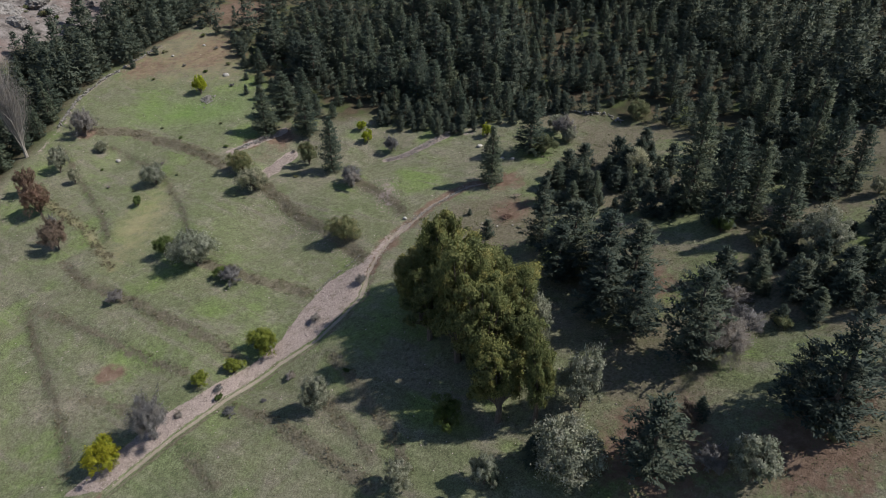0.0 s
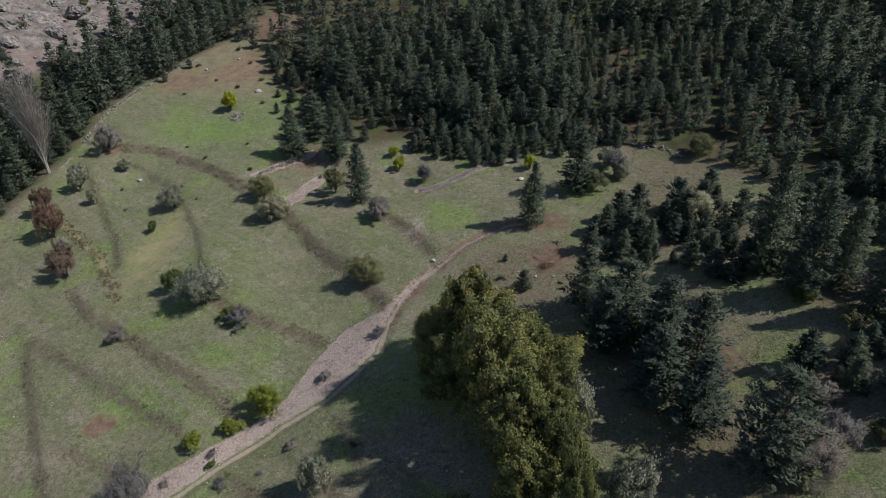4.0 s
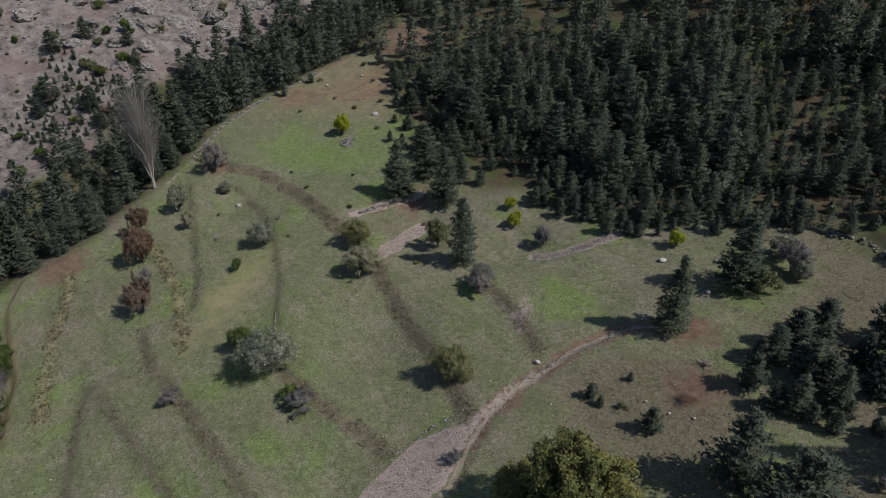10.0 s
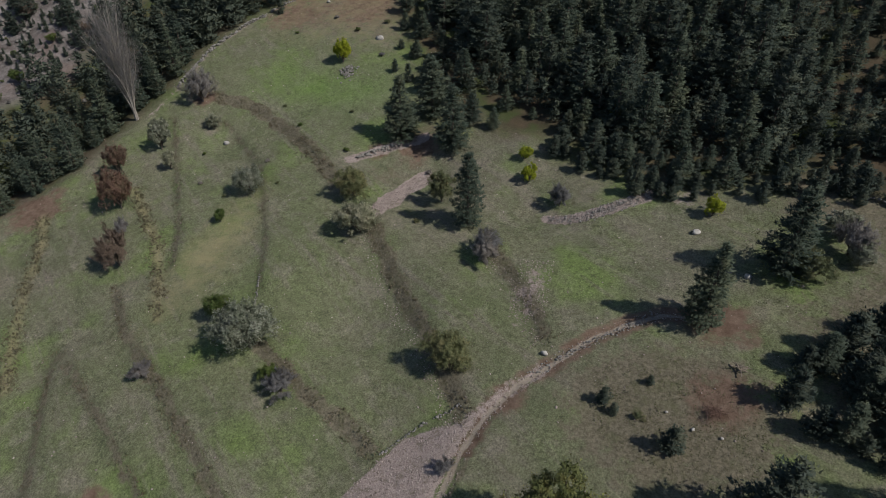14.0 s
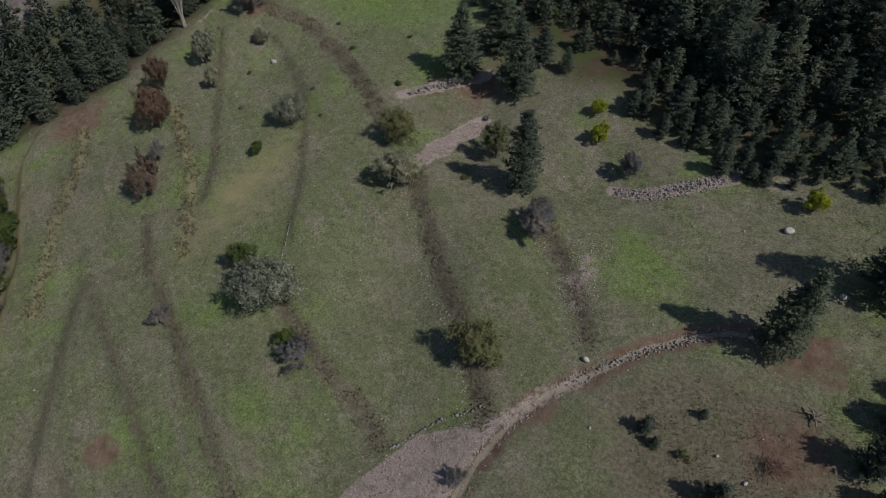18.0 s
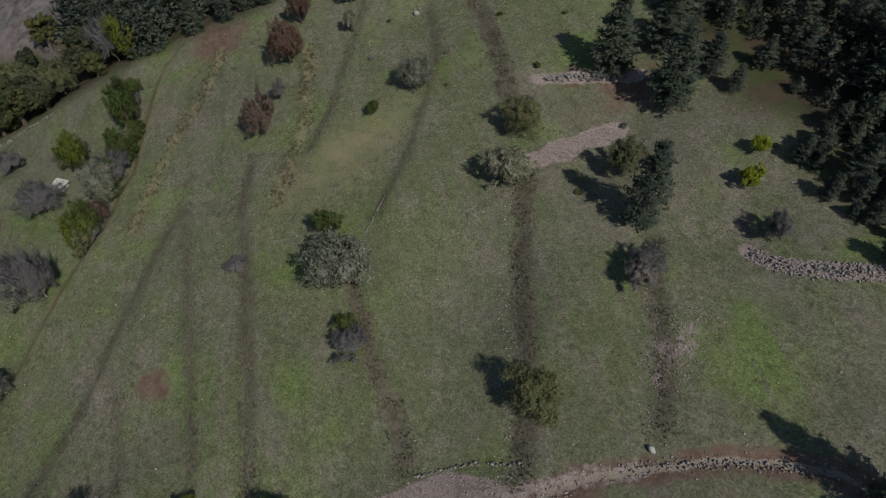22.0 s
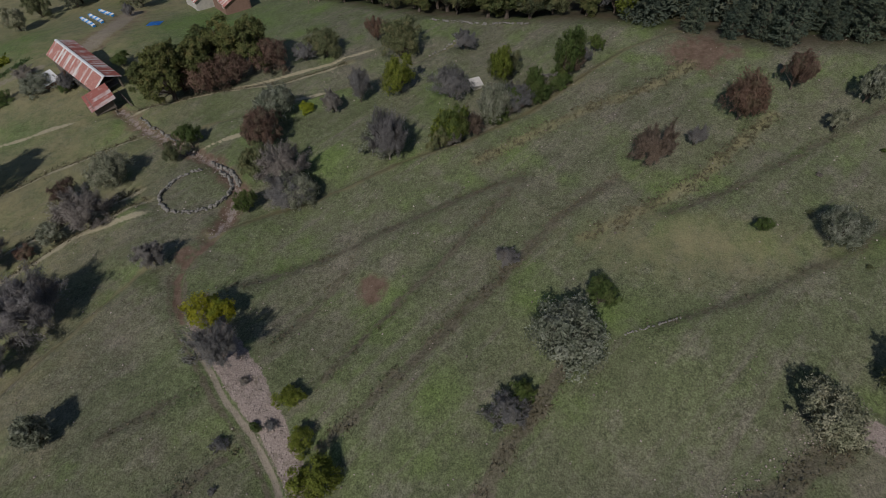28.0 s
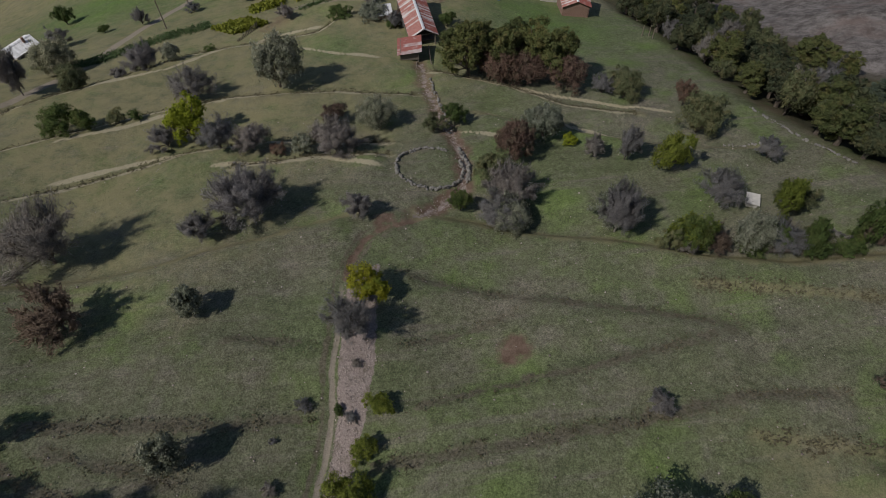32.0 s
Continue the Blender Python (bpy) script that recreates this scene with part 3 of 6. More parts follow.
def broadleaf(seed, height, width, clumps, leaves, size, low=0.12, tall=False, girth=0.035):
    """Trunk with limbs, and a crown of leaves in uneven lobes, each made of smaller sprays."""
    rng = np.random.default_rng(seed)
    fork = height * (0.12 if not tall else 0.22)
    r0 = girth * height
    lean = rng.normal(size=2) * 0.04 * width
    stems = [tube([(0, 0, -0.3), (0.02 * width, 0, fork * 0.6), (lean[0] * 0.4, 0.02 * width, fork), (lean[0], lean[1], height * 0.72)], [r0 * 1.3, r0, r0 * 0.8, r0 * 0.2])]
    centres, radii = boughs(rng, height, width, low, clumps)
    cl, out = [], []
    for c, rad in zip(centres, radii):
        mid = (c[0] * 0.45, c[1] * 0.45, fork + (c[2] - fork) * 0.5)
        stems.append(tube([(0, 0, fork * rng.uniform(0.6, 1.3)), mid, tuple(c)], [r0 * 0.45, r0 * 0.25, r0 * 0.07], 4))
        m = int(leaves / clumps * (rad / radii.mean()) ** 1.5)
        sprays = rng.normal(size=(9, 3)) + np.array([0, 0, 0.35]) + 0.5 * (c - [0, 0, height * 0.4]) / width
        sprays /= np.linalg.norm(sprays, axis=1)[:, None]
        pick = sprays[rng.integers(0, 9, m)]
        d = pick * rng.uniform(0.6, 1.1, m)[:, None] + rng.normal(size=(m, 3)) * 0.22
        cl.append(c + d * rad)
        out.append(d + 0.5 * pick + 0.4 * (c - [0, 0, height * 0.35]) / (width * 0.5))
    cl, out = np.concatenate(cl), np.concatenate(out)
    ok = cl[:, 2] > 0.03 * height
    V, Q = leaf_cards(rng, cl[ok], size)
    return joined(stems), (V, Q, out[ok])


def twiggy(seed, height, width, limbs, twigs, blade, length):
    """A bush or small tree without leaves: limbs that fork twice, set with fine twigs."""
    rng = np.random.default_rng(seed)
    r0 = 0.028 * height
    stems = [tube([(0, 0, -0.3), (0.02, 0.02, height * 0.16)], [r0 * 1.3, r0])]
    ends, _ = boughs(rng, height, width, 0.12, limbs, 0.4)
    at, way = [], []
    for e in ends:
        base = np.array([0, 0, height * rng.uniform(0.08, 0.22)])
        mid = base * 0.5 + e * 0.5 + np.array([0, 0, 0.06 * height]) + rng.normal(size=3) * 0.03 * width
        stems.append(tube([tuple(base), tuple(mid), tuple(e)], [r0 * 0.55, r0 * 0.3, r0 * 0.08], 4))
        for _ in range(4):
            f = rng.uniform(0.35, 0.9)
            a = mid + (e - mid) * f
            b = a + (e - base) / np.linalg.norm(e - base) * width * rng.uniform(0.06, 0.14) + rng.normal(size=3) * width * 0.075
            stems.append(tube([tuple(a), tuple(b)], [r0 * 0.16, r0 * 0.05], 3))
            m = int(twigs / (limbs * 4))
            k = rng.uniform(0.1, 1.1, m)[:, None]
            at.append(a + (b - a) * k + rng.normal(size=(m, 3)) * 0.028 * width)
            way.append(np.repeat((b - a)[None] / np.linalg.norm(b - a), m, 0))
    at, way = np.concatenate(at), np.concatenate(way)
    n = len(at)
    d = way + rng.normal(size=(n, 3)) * 0.6 + np.array([0, 0, 0.3])
    d /= np.linalg.norm(d, axis=1)[:, None]
    b = np.cross(d, rng.normal(size=(n, 3)))
    b /= np.linalg.norm(b, axis=1)[:, None]
    s = length * rng.uniform(0.6, 1.4, n)[:, None]
    ok = at[:, 2] > 0.05 * height
    V = np.stack([at - d * s * 0.5 - b * blade, at - d * s * 0.5 + b * blade, at + d * s * 0.5], 1)[ok].reshape(-1, 3)
    return joined(stems), (V, np.arange(len(V)).reshape(-1, 3), (at - [0, 0, height * 0.3])[ok])


def conifer(seed, height, width, levels, arms, sprays, needles, size, low=0.06, power=0.85, ragged=0.3, lift=0.0):
    """Straight trunk, whorls of branches in layers, each branch a flat plume of needle tufts."""
    rng = np.random.default_rng(seed)
    trunk = [tube([(0, 0, -0.4), (0, 0, height * 0.5), (0, 0, height * 0.97)], [0.018 * height, 0.012 * height, 0.003 * height], 6)]
    cs, ds = [], []
    for i in range(levels):
        f = (i + rng.uniform(-0.15, 0.3)) / levels
        f = max(0.0, f)
        z = height * (low + (1 - low) * f)
        reach = width / 2 * ((1 - f) ** power * 0.95 + 0.05) * min(1.0, 0.72 + 1.6 * f)
        n = max(4, int(arms * (1 - 0.4 * f) + rng.uniform(0, 1)))
        w0 = rng.uniform(0, 6.28)
        for k in range(n):
            if f < 0.85 and rng.random() < 0.1:
                continue
            w = w0 + 2 * math.pi * k / n + rng.uniform(-0.35, 0.35)
            r = reach * rng.uniform(1 - ragged, 1 + ragged * 0.55)
            rise = rng.uniform(-0.16, 0.08) + 0.55 * f + lift
            way, side = np.array([math.cos(w), math.sin(w), rise]), np.array([-math.sin(w), math.cos(w), 0])
            if i % 3 == 0 and k % 2 == 0:
                trunk.append(tube([(0, 0, z), tuple(np.array([0, 0, z]) + way * r * 0.8)], [0.005 * height * (1 - f) + 0.01, 0.006], 3))
            m = max(3, int(sprays * (r / (width / 2)) ** 0.8 + 1.5))
            s = (0.22 + 0.8 * (np.arange(m) + rng.uniform(0, 1, m)) / m)[:, None]
            u = rng.uniform(-1, 1, (m, 1)) * 0.42 * (1.15 - s * 0.75) * np.minimum(1, s * 2)
            p = np.array([0, 0, z]) + way * r * s + side * r * u + np.array([0, 0, 1.0]) * (0.13 * r * s * s - 0.04 * r)
            p[:, 2] += rng.normal(size=m) * 0.012 * height
            cs.append(p)
            ds.append(way[None] * 0.9 + side[None] * u * 1.6 + np.array([0, 0, 0.28]))
    cs, ds = np.repeat(np.concatenate(cs), needles, 0), np.repeat(np.concatenate(ds), needles, 0)
    n = len(cs)
    d = ds / np.linalg.norm(ds, axis=1)[:, None] + rng.normal(size=(n, 3)) * 0.55
    d /= np.linalg.norm(d, axis=1)[:, None]
    cs = cs + rng.normal(size=(n, 3)) * size * np.array([0.75, 0.75, 0.4])
    b = np.cross(d, rng.normal(size=(n, 3)) * 0.7 + np.array([0, 0, 1.0]))
    b /= np.linalg.norm(b, axis=1)[:, None]
    s = size * rng.uniform(0.6, 1.3, n)[:, None]
    V = np.stack([cs - d * s * 0.7 - b * s * 0.42, cs - d * s * 0.7 + b * s * 0.42, cs + d * s * 1.1], 1).reshape(-1, 3)
    return joined(trunk), (V, np.arange(3 * n).reshape(n, 3), ds * np.array([0.7, 0.7, 0]) + np.array([0, 0, 0.75]))


def crown_sheet(name, V, F, out, material, soft=0.65):
    """A crown whose leaves turn their upper side outwards, shaded softly as needles and small leaves are."""
    V, F = np.asarray(V), np.array(F)
    a = np.cross(V[F[:, 1]] - V[F[:, 0]], V[F[:, 2]] - V[F[:, 0]])
    a /= np.linalg.norm(a, axis=1)[:, None] + 1e-9
    out = out / (np.linalg.norm(out, axis=1)[:, None] + 1e-9)
    back = (a * out).sum(1) < 0
    F[back] = F[back][:, ::-1]
    a[back] *= -1
    n = a * (1 - soft) + out * soft
    n /= np.linalg.norm(n, axis=1)[:, None] + 1e-9
    me = sheet(name, V, F, material)
    me.polygons.foreach_set("use_smooth", np.ones(len(F), bool))
    me.normals_split_custom_set_from_vertices(np.repeat(n, 3, 0).tolist())
    return me


def fan_tree(seed, height, width, stems, twigs):
    """Bare tree whose steep limbs fan out from near the ground, set with thin upright twigs."""
    r = np.random.default_rng(seed)
    wood = [tube([(0, 0, -0.4), (0, 0, height * 0.3), (0.1, 0.1, height * 0.85)], [0.016 * height, 0.011 * height, 0.003 * height])]
    at = []
    for i in range(stems):
        w, k = i * 2.4, math.sqrt((i + 1) / stems)
        x, y = math.cos(w) * k * width / 2, math.sin(w) * k * width / 2
        z0, z1 = height * r.uniform(0.03, 0.35), height * r.uniform(0.55, 1.0) * (1.1 - 0.15 * k)
        p = [(0, 0, z0), (x * 0.35 + r.normal() * 0.5, y * 0.35 + r.normal() * 0.5, z0 + (z1 - z0) * r.uniform(0.35, 0.65)), (x + r.normal() * 0.6, y + r.normal() * 0.6, z1)]
        wood.append(tube(p, [0.006 * height, 0.004 * height, 0.001 * height], 4))
        s = r.uniform(0.25, 1.0, twigs)[:, None]
        at.append((np.array(p[0]) * (1 - s) ** 2 + 2 * np.array(p[1]) * s * (1 - s) + np.array(p[2]) * s * s) + r.normal(size=(twigs, 3)) * 0.03 * height * np.array([0.8, 0.8, 1]))
    c = np.concatenate(at)
    n = len(c)
    up = np.stack([c[:, 0] * 0.12, c[:, 1] * 0.12, np.ones(n)], 1) + r.normal(size=(n, 3)) * 0.5
    b = np.cross(up, r.normal(size=(n, 3)))
    b /= np.linalg.norm(b, axis=1)[:, None]
    s = r.uniform(0.4, 1.0, n)[:, None]
    V = np.stack([c - b * 0.022, c + b * 0.022, c + up * s * 0.8], 1).reshape(-1, 3)
    return joined(wood), (V, np.arange(3 * n).reshape(n, 3), c * np.array([1, 1, 0]) + np.array([0, 0, 0.3]))


def mesh_of(name, V, F, material):
    me = bpy.data.meshes.new(name)
    me.from_pydata([tuple(v) for v in V], [], [tuple(f) for f in F])
    me.materials.append(material)
    return me


class Plant:
    """Meshes of a kind of plant, planted as trunk and crown under one thing."""

    def __init__(self, shape, h, w, leaf, bark, soft=0.5):
        (tv, tf), (cv, cf, out) = shape
        self.h, self.w = h, w
        self.trunk, self.crown = mesh_of("trunk", tv, tf, bark), crown_sheet("crown", cv, cf, out, leaf, soft)
        self.arrays = (np.asarray(cv), np.asarray(cf))

    def plant(self, name, x, y, h, w, label, category, group, turn=0.0, lean=0.0):
        top = new(name)
        top.empty_display_size = 0.5
        z = float(land_z(x, y)) - 0.05
        top.matrix_basis = pose(x, y, z, lean, 0, turn) @ Matrix.Diagonal((w / self.w, w / self.w, h / self.h, 1))
        for part_name, me in (("trunk", self.trunk), ("crown", self.crown)):
            ob = new(part_name, me)
            ob.parent = top
        return tagged(top, label, category, group)


def shrubs(leaf, bark, seeds, leaves, size, h=3.2, w=4.4, tall=False, clumps=30, low=0.06, girth=0.035):
    return [Plant(broadleaf(s, h, w, clumps, leaves, size, low, tall, girth), h, w, LEAF[leaf], bark) for s in seeds]


def thorns(leaf, bark, seeds, twigs, blade, length, h=3.2, w=4.4, limbs=26):
    return [Plant(twiggy(s, h, w, limbs, twigs, blade, length), h, w, LEAF[leaf], bark) for s in seeds]


SHRUB = {
    "green": shrubs("green", BARK, (11, 12, 13), 9000, 0.075),
    "olive": shrubs("olive", BARK, (21, 22), 9000, 0.075),
    "oak": shrubs("oak", BARK, (31, 32, 33), 7500, 0.09),
    "grey": thorns("grey", BARK, (41, 42, 43), 9500, 0.028, 0.3),
    "bare": thorns("bare", PALE_BARK, (51, 52), 9000, 0.026, 0.4),
    "brown": thorns("brown", BARK, (61,), 9500, 0.034, 0.26),
    "rust": shrubs("rust", BARK, (71, 72), 9000, 0.07),
    "fresh": shrubs("fresh", BARK, (85, 86, 87), 9000, 0.075),
    "lime": shrubs("lime", BARK, (81, 82), 9000, 0.075),
    "yellow": shrubs("yellow", BARK, (91,), 9000, 0.08),
    "big": shrubs("big", BARK, (101, 102, 103, 104), 26000, 0.115, h=11.0, w=7.0, tall=True, clumps=60, low=0.03),
    "hazel": shrubs("hazel", BARK, (111, 112, 113), 17000, 0.12, h=9.0, w=6.0, tall=True, clumps=44, low=0.02),
    "oak_wide": shrubs("oak", BARK, (34, 35, 36), 15000, 0.115, h=5.5, w=8.0, clumps=64),
    "olive_wide": shrubs("olive", BARK, (23, 24), 15000, 0.115, h=5.5, w=8.0, clumps=60),
    "rust_wide": shrubs("rust", BARK, (73,), 15000, 0.115, h=5.5, w=8.0, clumps=60),
    "grey_wide": thorns("grey", BARK, (44, 45, 46), 15000, 0.032, 0.4, h=5.5, w=8.0, limbs=40),
    "bare_wide": thorns("bare", PALE_BARK, (53, 54), 20000, 0.032, 0.45, h=5.5, w=8.0, limbs=36),
}
SHRUB["pale"] = shrubs("pale", BARK, (88,), 11000, 0.08, h=4.6, w=5.6, tall=True, clumps=40, low=0.25)
SHRUB["dark"] = shrubs("ravine", BARK, (121, 122), 13000, 0.15, h=9.0, w=6.5, tall=True, clumps=40, low=0.03)
SHRUB["poplar"] = [Plant(fan_tree(131, 24.0, 7.5, 30, 520), 24.0, 7.5, LEAF["grey"], PALE_BARK)]
CONIFER = [Plant(conifer(s, 12, 5.6, 15, 8, 8, 7, 0.23, power=p, ragged=0.26), 12, 5.6, LEAF["conifer"], BARK, 0.4) for s, p in ((1, 1.0), (2, 0.85), (3, 1.15), (4, 0.75))]
FINE = [Plant(conifer(s, 12, 5.4, 18, 9, 9, 10, 0.18, power=p, ragged=0.3), 12, 5.4, LEAF["conifer"], BARK, 0.45) for s, p in ((8, 0.85), (9, 0.7), (10, 0.6))]
PINE = [Plant(conifer(s, 12, 6.4, 12, 8, 11, 10, 0.22, low=0.1, power=q, ragged=0.42, lift=0.14), 12, 6.4, LEAF["pine"], BARK, 0.5) for s, q in ((5, 0.7), (6, 0.55), (7, 0.8))]
YOUNG = [Plant(conifer(s, 12, 10.0, 9, 8, 7, 9, 0.5, low=0.03, power=q, ragged=0.45, lift=0.25), 12, 10.0, LEAF["pine"], BARK, 0.5) for s, q in ((15, 0.8), (16, 0.6), (17, 0.9))]
# places: x, y, height, width
YEL = [
    (-42.3, 54.2, 2.9, 5.3), (-6.9, 143.5, 3.3, 2.4),
]
GREY = [
    (-37.2, 57.3, 4.2, 5.5), (-54.4, 85.4, 1.8, 3.2), (-35.2, 87.7, 2.3, 4.2), (-17.9, 111.8, 2.7, 4.2), (-83.6, 140.6, 4.8, 6.0), (-75.6, 106.8, 2.7, 2.6),
    (-10.8, 125.7, 2.8, 3.6), (-18.1, 113.2, 3.1, 4.6), (23.8, 118.8, 3.7, 4.5), (35.0, 61.9, 1.9, 3.5), (30.6, 54.2, 3.3, 6.0), (34.0, 56.6, 2.2, 3.9),
    (-17.1, 22.3, 5.6, 10.2), (-32.7, 31.3, 2.9, 4.3), (-38.9, 6.9, 2.5, 4.6), (-44.0, 15.2, 3.4, 6.1), (-49.5, -5.0, 3.9, 7.1), (-63.9, 54.2, 3.6, 6.6),
    (-84.8, 54.6, 2.7, 3.3), (-87.7, 58.3, 4.3, 3.9), (-88.8, 72.7, 3.6, 6.5), (-85.7, 83.0, 3.5, 6.4), (-103.8, 72.8, 2.4, 4.4), (-92.2, 20.6, 3.4, 4.3),
]
GREY += [
    (-19.2, 75.6, 1.0, 1.9), (-12.9, 82.6, 1.2, 2.2), (-31.2, 65.0, 0.6, 1.3), (-35.2, 60.6, 0.5, 1.2), (-21.2, 65.8, 0.8, 1.6), (-28.4, 60.8, 0.8, 1.7),
    (-50.2, 41.7, 2.4, 4.0),
    (-104.3, 42.4, 2.4, 4.3), (-58.5, -53.7, 2.8, 3.4), (-41.2, -58.9, 2.8, 5.1), (-43.0, -24.1, 1.8, 3.2), (-70.0, -50.2, 1.8, 3.2), (-95.6, 0.4, 3.6, 6.5),
]
GRN = [
    (-30.7, 63.5, 0.8, 1.4), (-49.3, 95.6, 3.4, 3.8), (-37.5, 88.8, 1.9, 2.8),
    (-60.9, 112.7, 1.9, 2.3), (0.4, 52.1, 2.6, 3.9), (-28.5, -8.4, 3.6, 6.5),
    (-31.4, -6.0, 2.5, 4.5), (-38.5, -3.6, 1.3, 2.4), (-76.2, 33.0, 2.7, 4.2), (-61.9, 49.1, 2.9, 3.4), (-76.6, 75.4, 5.1, 4.5), (-82.7, 80.7, 2.3, 4.3),
    (-87.3, 86.8, 2.3, 4.2), (-90.4, 89.2, 2.3, 4.2), (-48.1, -82.8, 3.6, 5.3), (-51.2, -59.7, 1.6, 2.9), (-60.8, -22.5, 1.4, 2.5), (-86.9, -13.1, 2.9, 5.3),
]
GRN += [
    (-92.7, -2.3, 2.2, 4.0), (-101.5, 4.7, 2.0, 3.6), (-93.9, 90.2, 7.4, 5.5), (-87.0, 85.7, 5.7, 4.2),
]
OAK = [
    (-42.7, 92.5, 5.0, 9.1), (-37.7, 114.6, 4.1, 7.2), (-60.0, 120.3, 3.5, 5.4), (-77.6, 135.2, 2.1, 3.9), (-83.8, 127.4, 4.8, 4.1), (-78.6, 123.0, 3.1, 2.8),
    (10.5, 60.7, 5.8, 5.9), (15.3, 51.3, 5.0, 5.3), (4.3, 44.1, 2.9, 3.3), (-16.2, 58.4, 3.5, 4.3), (-5.1, 45.2, 2.4, 3.4), (12.6, 42.9, 4.1, 7.5),
    (28.1, 38.4, 3.4, 5.0), (46.9, 67.7, 3.4, 6.2), (23.4, 122.0, 3.0, 5.1), (-26.0, 43.0, 2.9, 4.1), (-53.3, 23.9, 2.3, 3.6),
    (-62.2, 2.3, 6.7, 8.8), (-66.7, 25.2, 3.6, 6.6), (-83.4, 45.8, 3.9, 7.1), (-36.8, -40.6, 4.7, 8.5), (-53.4, -22.9, 2.4, 4.4), (-91.5, -8.2, 3.5, 6.4),
]
OAK += [
    (-147.5, -40.5, 5.1, 9.2), (-83.1, 80.1, 5.2, 5.7), (-75.5, 65.6, 3.7, 6.7), (-65.3, 55.4, 3.4, 6.1),
]
OLIVE = [
    (-17.2, 95.1, 3.5, 6.3), (-42.2, 122.1, 3.6, 6.5), (-28.2, 123.8, 4.2, 5.1), (19.7, 114.3, 3.0, 4.7), (38.7, 121.6, 3.1, 5.6), (37.7, 56.0, 1.4, 2.5),
    (41.5, 71.7, 1.8, 3.3), (-35.8, -5.0, 1.7, 3.2), (-72.0, 32.5, 2.2, 3.8), (-70.1, 47.0, 2.7, 4.9), (-95.4, 80.3, 3.2, 5.8),
    (-104.3, 61.2, 4.3, 7.8), (-106.0, 45.9, 3.6, 6.6), (-35.7, -25.6, 3.4, 6.2), 
]
RUST = [
    (-80.8, 112.4, 5.7, 5.5), (-86.9, 119.4, 5.2, 4.9), (-50.2, 21.7, 1.4, 2.6), (-61.9, 19.3, 2.5, 4.6), (-76.1, 46.0, 4.4, 5.6), (-110.8, 54.9, 3.3, 4.1),
    (-93.9, 26.9, 4.6, 8.3), (-97.4, 30.7, 4.0, 7.2), (-101.2, 37.0, 4.2, 6.8), (-94.3, -3.3, 2.8, 3.6),
]
BROWN = [
    (-71.9, 101.4, 4.8, 5.8), (37.4, 42.9, 2.6, 4.8), (-14.4, 35.0, 3.9, 7.0),
]
FRESH = [
    (-26.0, 71.2, 2.8, 4.6), (-29.8, 68.4, 1.7, 2.9), (-33.9, 66.2, 1.8, 3.1), (-90.4, 64.3, 4.4, 5.4), (-91.9, 80.4, 6.0, 4.4), (-77.4, 74.6, 4.2, 5.4), (-112, 98.5, 6.5, 5.5),
]
LIME = [
    (-61.1, 156.9, 4.1, 4.8), (-18.1, 134.2, 1.8, 2.9), (-16.4, 129.8, 2.5, 3.2), (9.2, 124.5, 2.4, 3.2), (-42.9, 8.1, 5.1, 7.6), (-85.0, 49.9, 1.6, 2.8),
]
CON = [
    (-40.2, 136.8, 11.5, 5.7), (-30.8, 136.1, 11.3, 5.4), (-22.5, 118.7, 11.8, 4.3), (8.9, 105.4, 11.2, 4.7), (16.9, 115.0, 11.8, 5.5), (-37.0, 143.2, 10.6, 5.7),
    (36.9, 84.9, 18.2, 5.3), (39.1, 78.4, 14.7, 5.0), (43.2, 78.6, 11.8, 4.0), (51.3, 82.7, 16.8, 5.1), (52.9, 79.5, 14.1, 4.4), (56.6, 79.5, 9.5, 3.5),
    (44.7, 72.7, 10.5, 4.5), (56.4, 106.2, 8.9, 4.5), (9.5, 45.3, 4.2, 2.7), (26.1, 46.4, 3.1, 1.7), (20.0, 101.2, 4.8, 3.0), (22.8, 97.1, 5.2, 2.9),
    (24.8, 93.4, 6.0, 3.0), (21.1, 92.9, 5.1, 2.8), (38.0, 62.7, 4.0, 2.5), (41.5, 62.1, 4.7, 2.4), (41.4, 56.5, 3.8, 2.5), (44.9, 56.8, 3.7, 2.3),
]
CON += [
    (49.4, 61.2, 3.7, 2.4), (41.2, 67.4, 3.7, 2.1), (5.1, 43.7, 2.2, 1.2), (-133.6, 78.4, 10.2, 6.6),
]
BIG = [
    (-4.6, 74.3, 9.0, 6.6), (-0.7, 71.5, 14.6, 8.8), (5.5, 69.9, 14.9, 8.6), (1.9, 62.1, 14.6, 8.7), (8.6, 60.4, 13.5, 6.4), (6.2, 51.8, 12.7, 7.4),
    (10.2, 50.6, 10.4, 5.1), (-1.8, 67.2, 11.8, 7.7),
]
PINE_PLACES = [
    (14.8, 82.5, 10.9, 5.4), (18.6, 77.5, 12.2, 6.2), (21.9, 72.1, 12.9, 6.6), (24.6, 67.9, 13.3, 6.3), (16.1, 74.2, 10.8, 5.6), (20.1, 65.4, 11.7, 6.2),
    (23.3, 61.0, 11.3, 5.5), (27.5, 54.5, 14.8, 6.1), (35.1, 41.4, 16.0, 6.3), (34.1, 44.8, 9.8, 4.4),
]
PINE_PLACES += [
    (20.0, 41.5, 11.6, 5.8),
]
GREYB = [
    (-39.5, 31.8, 4.9, 8.9), (-47.8, 18.5, 2.9, 5.3), (-56.9, 27.1, 3.8, 7.0), (-68.6, 52.5, 3.9, 7.1), (-73.6, 66.6, 5.7, 5.3), (-27.5, -32.2, 6.6, 6.2),
    (-48.1, -24.7, 3.6, 6.6),
]
